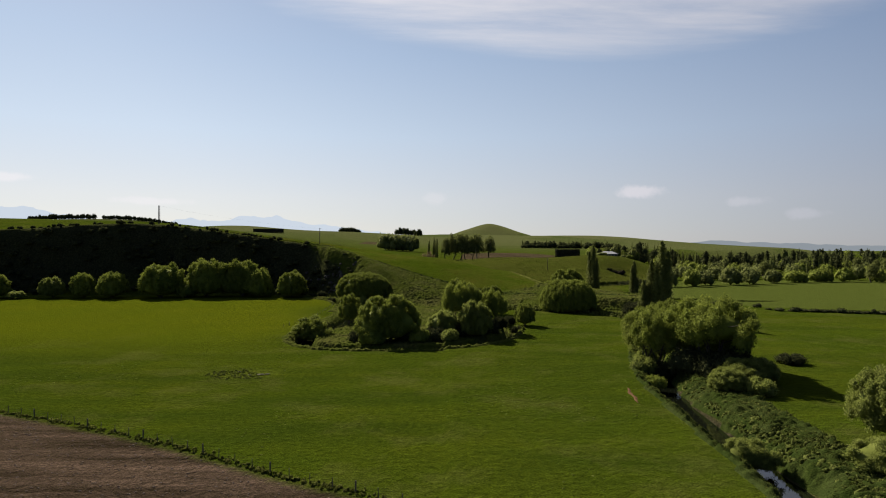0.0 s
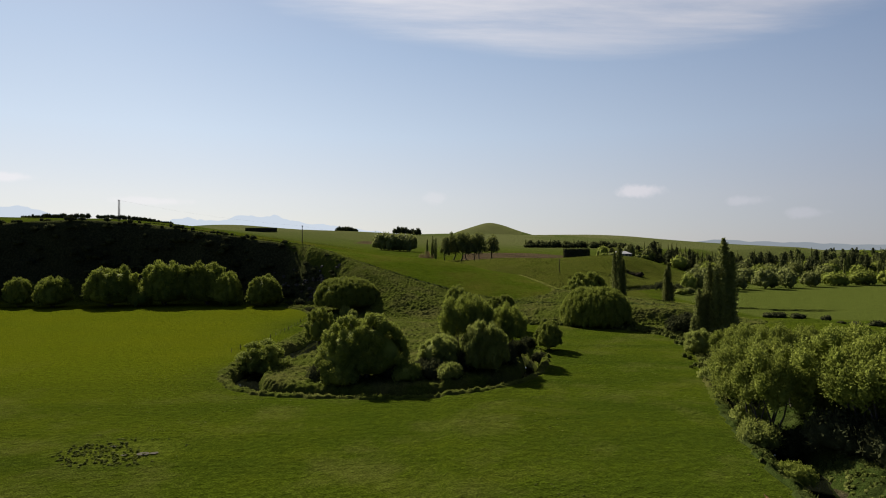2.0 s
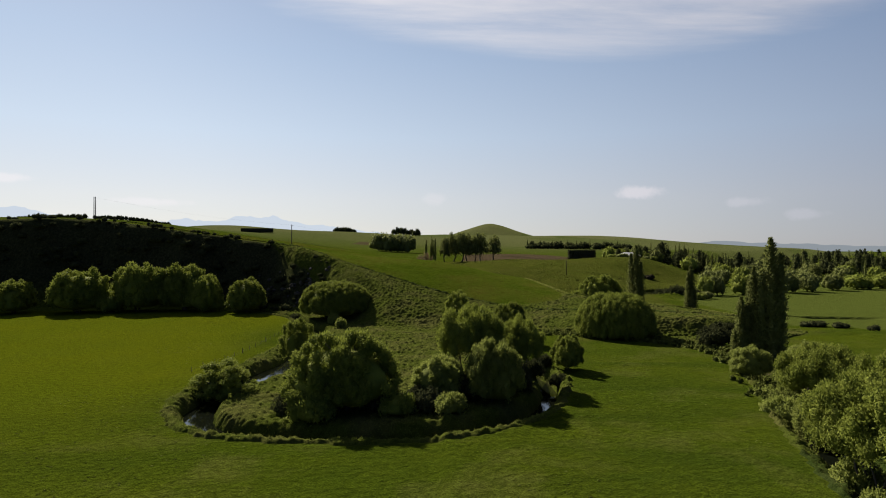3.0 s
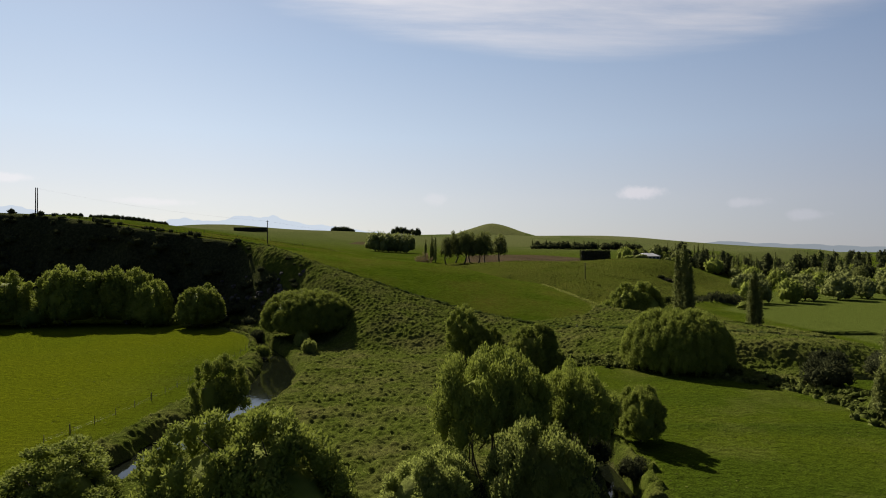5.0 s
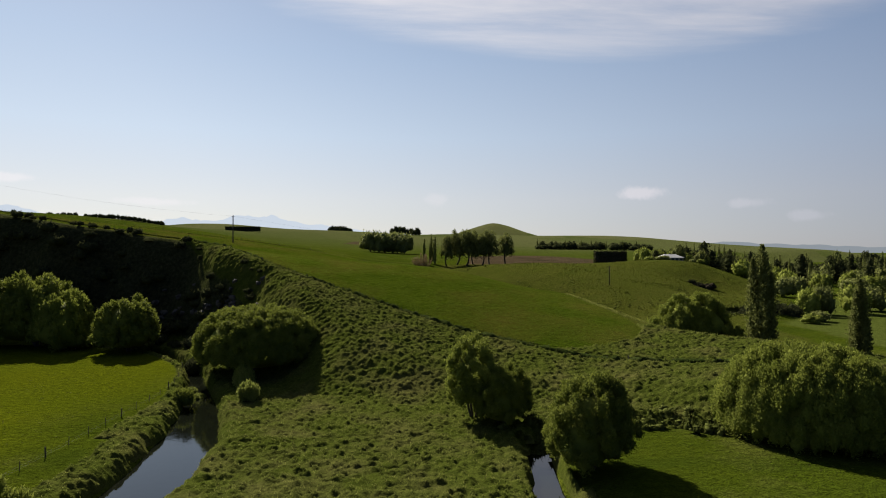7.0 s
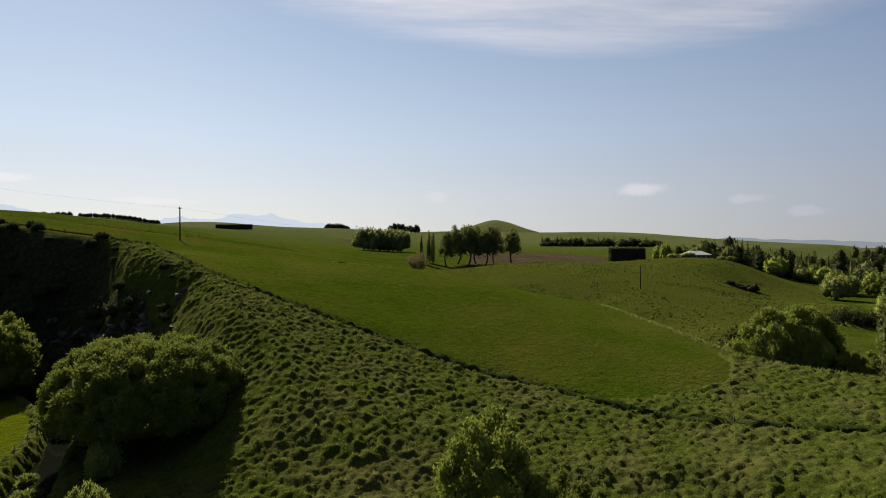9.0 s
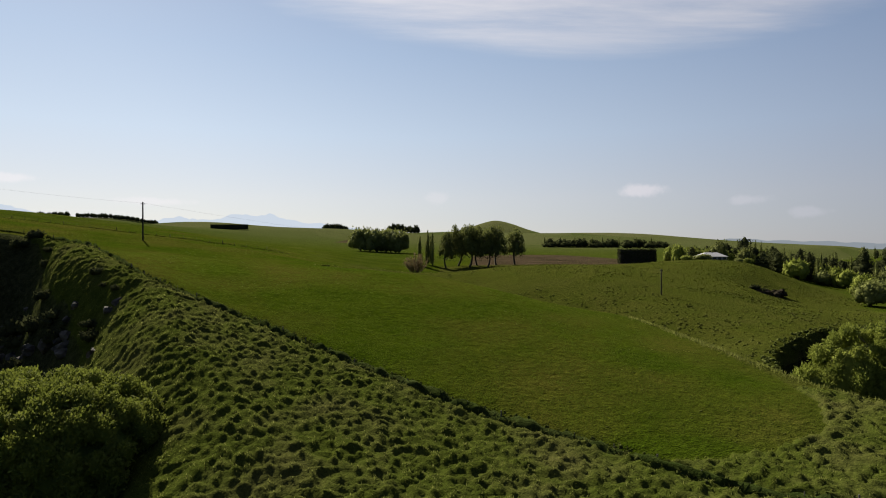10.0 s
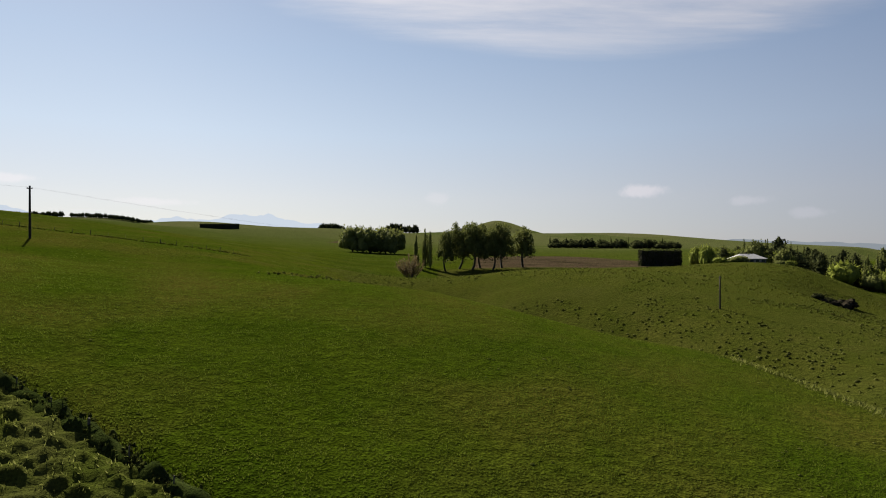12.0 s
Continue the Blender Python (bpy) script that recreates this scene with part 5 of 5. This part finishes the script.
# scrub over the scarp
for k in range(240):
    x = -46 - 300 * random.random() ** 1.3
    d_up = random.uniform(1, 15)
    y = float(np.interp(x, TOE_LINE[:10, 0], TOE_LINE[:10, 1])) + d_up
    if x > -60:
        y = 300 + random.uniform(0, 22) - (x + 60) * 0.4
    s = random.uniform(1.4, 3.4) if x < -60 else random.uniform(0.8, 1.8)
    plant("scrub", x, y, s, s * random.uniform(0.7, 1.1), group="scrub on the scarp")

for k in range(90):
    x = -62 - 270 * random.random()
    y = float(np.interp(x, TOE_LINE[:10, 0], TOE_LINE[:10, 1])) + random.uniform(17, 25)
    plant("scrub", x, y, random.uniform(0.8, 2.2), random.uniform(0.9, 2.0), group="scrub on the scarp")

# trees of the plain and the far hills
for k in range(46):
    x = random.uniform(150, 430)
    y = random.uniform(395, 600)
    if x < 150 + (y - 395) * 0.28 or (x < 290 + (y - 430) and y < 445):
        continue
    plant(("far", "far", "row", "far_poplar")[k % 4], x, y, (10, 12, 15, 17)[k % 4] * random.uniform(0.85, 1.15), (6, 7, 5, 2.2)[k % 4] * random.uniform(0.85, 1.2), group="trees on the river flat")
for x, y, h, r in ((140, 392, 11, 5), (148, 396, 12, 5), (163, 400, 12, 7), (176, 410, 11, 7), (196, 416, 13, 9), (214, 425, 12, 8), (236, 436, 11, 7), (258, 446, 10, 9), (278, 452, 10, 9), (300, 455, 11, 8), (320, 450, 11, 7),
                   (132, 372, 4, 4), (126, 366, 3.5, 4), (210, 470, 12, 8), (240, 500, 12, 8), (180, 480, 11, 7), (270, 520, 12, 9), (310, 540, 12, 8), (205, 520, 12, 7), (350, 500, 11, 8), (330, 395, 9, 5)):
    plant("far", x, y, h, r, group="trees on the river flat")
for k in range(34):
    x, y = random.uniform(150, 245), random.uniform(596, 640)
    plant("far" if k % 3 else "pine", x, y, random.uniform(8, 15), random.uniform(4, 6.5), group="garden trees round the farmhouse")
for x, y, h, r in ((150, 575, 4, 6), (142, 578, 3.6, 4), (170, 574, 3, 3), (176, 576, 4, 4)):
    plant("far", x, y, h, r, group="garden trees round the farmhouse")
for k in range(170):
    x = random.uniform(205, 620)
    y = 600 + (x - 215) * 0.35 + random.uniform(-25, 60)
    kind = ("pine", "belt", "far_poplar", "belt")[random.randrange(4)]
    plant(kind, x, y, random.uniform(13, 23) if kind != "belt" else random.uniform(8, 15), {"pine": random.uniform(5, 8), "far_poplar": 2.4, "belt": random.uniform(5, 8)}[kind], group="shelter trees on the plain")
for k in range(120):
    x, y = random.uniform(330, 1500), random.uniform(700, 1900)
    if x < y * 0.36:
        x += 400
    if land(np.array([x]), np.array([y]))[7][0] > -8:
        continue
    kind = ("pine", "belt", "belt", "far_poplar")[random.randrange(4)]
    plant(kind, x, y, random.uniform(12, 24), {"pine": random.uniform(6, 10), "far_poplar": 2.6, "belt": random.uniform(7, 12)}[kind], group="far trees on the plain")
for k in range(64):
    x = 176 + 190 * random.random()
    y = 612 + (x - 176) * 0.10 + random.uniform(-14, 34)
    kind = ("pine", "pine", "belt", "far_poplar")[k % 4]
    plant(kind, x, y, random.uniform(13, 21) if kind != "belt" else random.uniform(9, 14), {"pine": random.uniform(4.5, 7), "far_poplar": 2.2, "belt": random.uniform(5, 8)}[kind], group="shelter trees beside the farmhouse")
for k in range(15):
    plant("far_poplar", 222 + 5.5 * k + random.uniform(-1, 1), 722 + random.uniform(-4, 4), random.uniform(15, 20), 2.0, group="row of slim poplars behind the farmhouse")
for k in range(40):
    x, y = 140 + 170 * k / 40 + random.uniform(-3, 3), 1080 + random.uniform(-15, 15)
    plant("belt" if k % 5 else "far_poplar", x, y, random.uniform(7, 13) if k % 5 else 15, random.uniform(6, 11) if k % 5 else 2.0, 2, group="dark shelter belt across the fields")
for x0, x1, y, n, h in ((-1930, -1620, 2850, 36, 22), (-1590, -1240, 2850, 46, 18), (-110, -55, 1450, 10, 15), (-262, -212, 1547, 16, 14), (235, 280, 2150, 6, 22)):
    for k in range(n):
        plant("belt", x0 + (x1 - x0) * (k + random.random()) / n, y + random.uniform(-9, 9), h * random.uniform(0.75, 1.2), h * random.uniform(0.4, 0.6), 2, group="dark trees on the far ridge")

for k in range(52):
    x = 116 + 1.75 * k + random.uniform(-1.5, 1.5)
    y = float(np.interp(x, (112, 124, 134, 148, 166, 210), (262, 254, 239, 236, 229, 214))) + random.uniform(-1, 1)
    plant("scrub", x, y, random.uniform(0.9, 2.2), random.uniform(1.2, 2.6), group="rough hedge between the flat fields")


def clipped_hedge(x, y, length, deep, height, turn, label):
    """A clipped shelter hedge: a dense block of leaf sprays on a twiggy core."""
    rng = np.random.default_rng(int(abs(x)))
    hedge = empty_thing("hedge", label, "hedge")
    hedge.matrix_basis = pose(x, y, ground_z(x, y) - 0.3, 0, 0, turn)
    bm = bmesh.new()
    box_bm(bm, (-length / 2 + 0.4, -deep / 2 + 0.4, 0), (length / 2 - 0.4, deep / 2 - 0.4, height - 0.4))
    part("core", bm, BARK, hedge, "twiggy core")
    n = int(length * height * 14)
    p = rng.uniform(-0.5, 0.5, (n, 3)) * (length, deep, height)
    side = rng.integers(0, 3, n)
    side = np.where(rng.random(n) < 0.6, 1, side)
    sign = rng.choice((-0.5, 0.5), n)
    for ax, size in ((0, length), (1, deep), (2, height)):
        p[:, ax] = np.where(side == ax, sign * size + rng.normal(0, 0.15, n), p[:, ax])
    u = np.zeros((n, 3))
    u[np.arange(n), side] = np.sign(sign)
    p[:, 2] = np.abs(p[:, 2] + height / 2)
    lv, lf = leaves(p, u, 1.0, 0.45, rng, 0.3)
    child("foliage", mesh_from("foliage", lv, lf, CONIFER), hedge, "dense dark clipped foliage")


clipped_hedge(127, 622, 25, 4, 9.5, 8, "dark clipped shelter hedge beside the farmhouse")
clipped_hedge(-343, 1198, 58, 5, 8, 2, "long dark clipped shelter hedge on the open field")


# ---- rubble, clay, mud ----
def rock(name, seed, size, material, flat=0.7):
    bm = bmesh.new()
    bmesh.ops.create_icosphere(bm, subdivisions=2, radius=1.0)
    for v in bm.verts:
        n = noise.noise(v.co * 1.3 + Vector((seed * 3.1, 0, 0))) * 0.55 + noise.noise(v.co * 3.1 + Vector((0, seed, 0))) * 0.22
        v.co = Vector((v.co.x * size, v.co.y * size * 0.8, v.co.z * size * flat)) * (1 + n)
    me = bpy.data.meshes.new(name)
    bm.to_mesh(me)
    bm.free()
    me.materials.append(material)
    return me


pile = empty_thing("rubble_heap", "dark heap of rubble and brush on the knoll", "rubble heap")
pile.matrix_basis = pose(135, 476, ground_z(135, 476))
for k in range(30):
    ob = child("rock", rock("rock", k, random.uniform(0.9, 2.3), ROCK), pile)
    ob.matrix_basis = pose(random.uniform(-6.0, 6.0), random.uniform(-3, 3), random.uniform(-0.4, 0.6), 0, 0, random.uniform(0, 360))
for k in range(9):
    plant("scrub", 135 + random.uniform(-5.5, 5.5), 477 + random.uniform(-2.5, 2.5), random.uniform(1.4, 2.4), random.uniform(1.2, 2.2), group="brush on the rubble heap")
for k in range(70):
    u = random.random()
    x, y = -45 - 36 * u + random.uniform(-4, 4), 306 + 22 * u + random.uniform(-6, 5)
    ob = tagged(new("rock_outcrop", rock("rock_outcrop", 40 + k, random.uniform(0.4, 1.5), GREY_ROCK)), "weathered rock standing out of the grassy scarp", "rock", "rocks in the scarp")
    ob.matrix_basis = pose(x, y, ground_z(x, y) - 0.5, random.uniform(-20, 20), 0, random.uniform(0, 360))
v, f = [], []
for k in range(25):
    u = k / 24
    x, y = 31.7 - 1.5 * u + 0.6 * float(value_noise(k, 3, 4, 71)), 105.0 - 10.5 * u
    w = 0.06 + 0.36 * math.sin(math.pi * u) ** 0.7 * (0.9 + float(value_noise(k, 8, 2.5, 72)))
    for m, lift in ((-1, -0.03), (-0.4, 0.07), (0.35, 0.05), (1, -0.03)):
        e = m * w + 0.15 * float(value_noise(k * 1.3, 20 + m * 4, 1.5, 73))
        v.append((x + e, y + 0.2 * e, ground_z(x + e, y + 0.2 * e) + lift))
    if k:
        for m in range(3):
            f.append((4 * k - 4 + m, 4 * k - 3 + m, 4 * k + 1 + m, 4 * k + m))
tagged(new("clay_scar", mesh_from("clay_scar", v, f, CLAY)), "bare orange clay where the bank has slumped", "clay bank")
for k, (x, y, s) in enumerate(((-35.4, 118.6, 0.9), (-34.2, 118.8, 0.7), (-40.5, 121.5, 0.5), (-37.5, 118.2, 0.45))):
    ob = tagged(new("mud_patch", rock("mud_patch", 90 + k, 0.75 * s, MUD, 0.05)), "bare pale mud patch poached in the pasture", "mud", "mud patches")
    ob.matrix_basis = pose(x, y, ground_z(x, y) + 0.02, 0, 0, random.uniform(-20, 20))
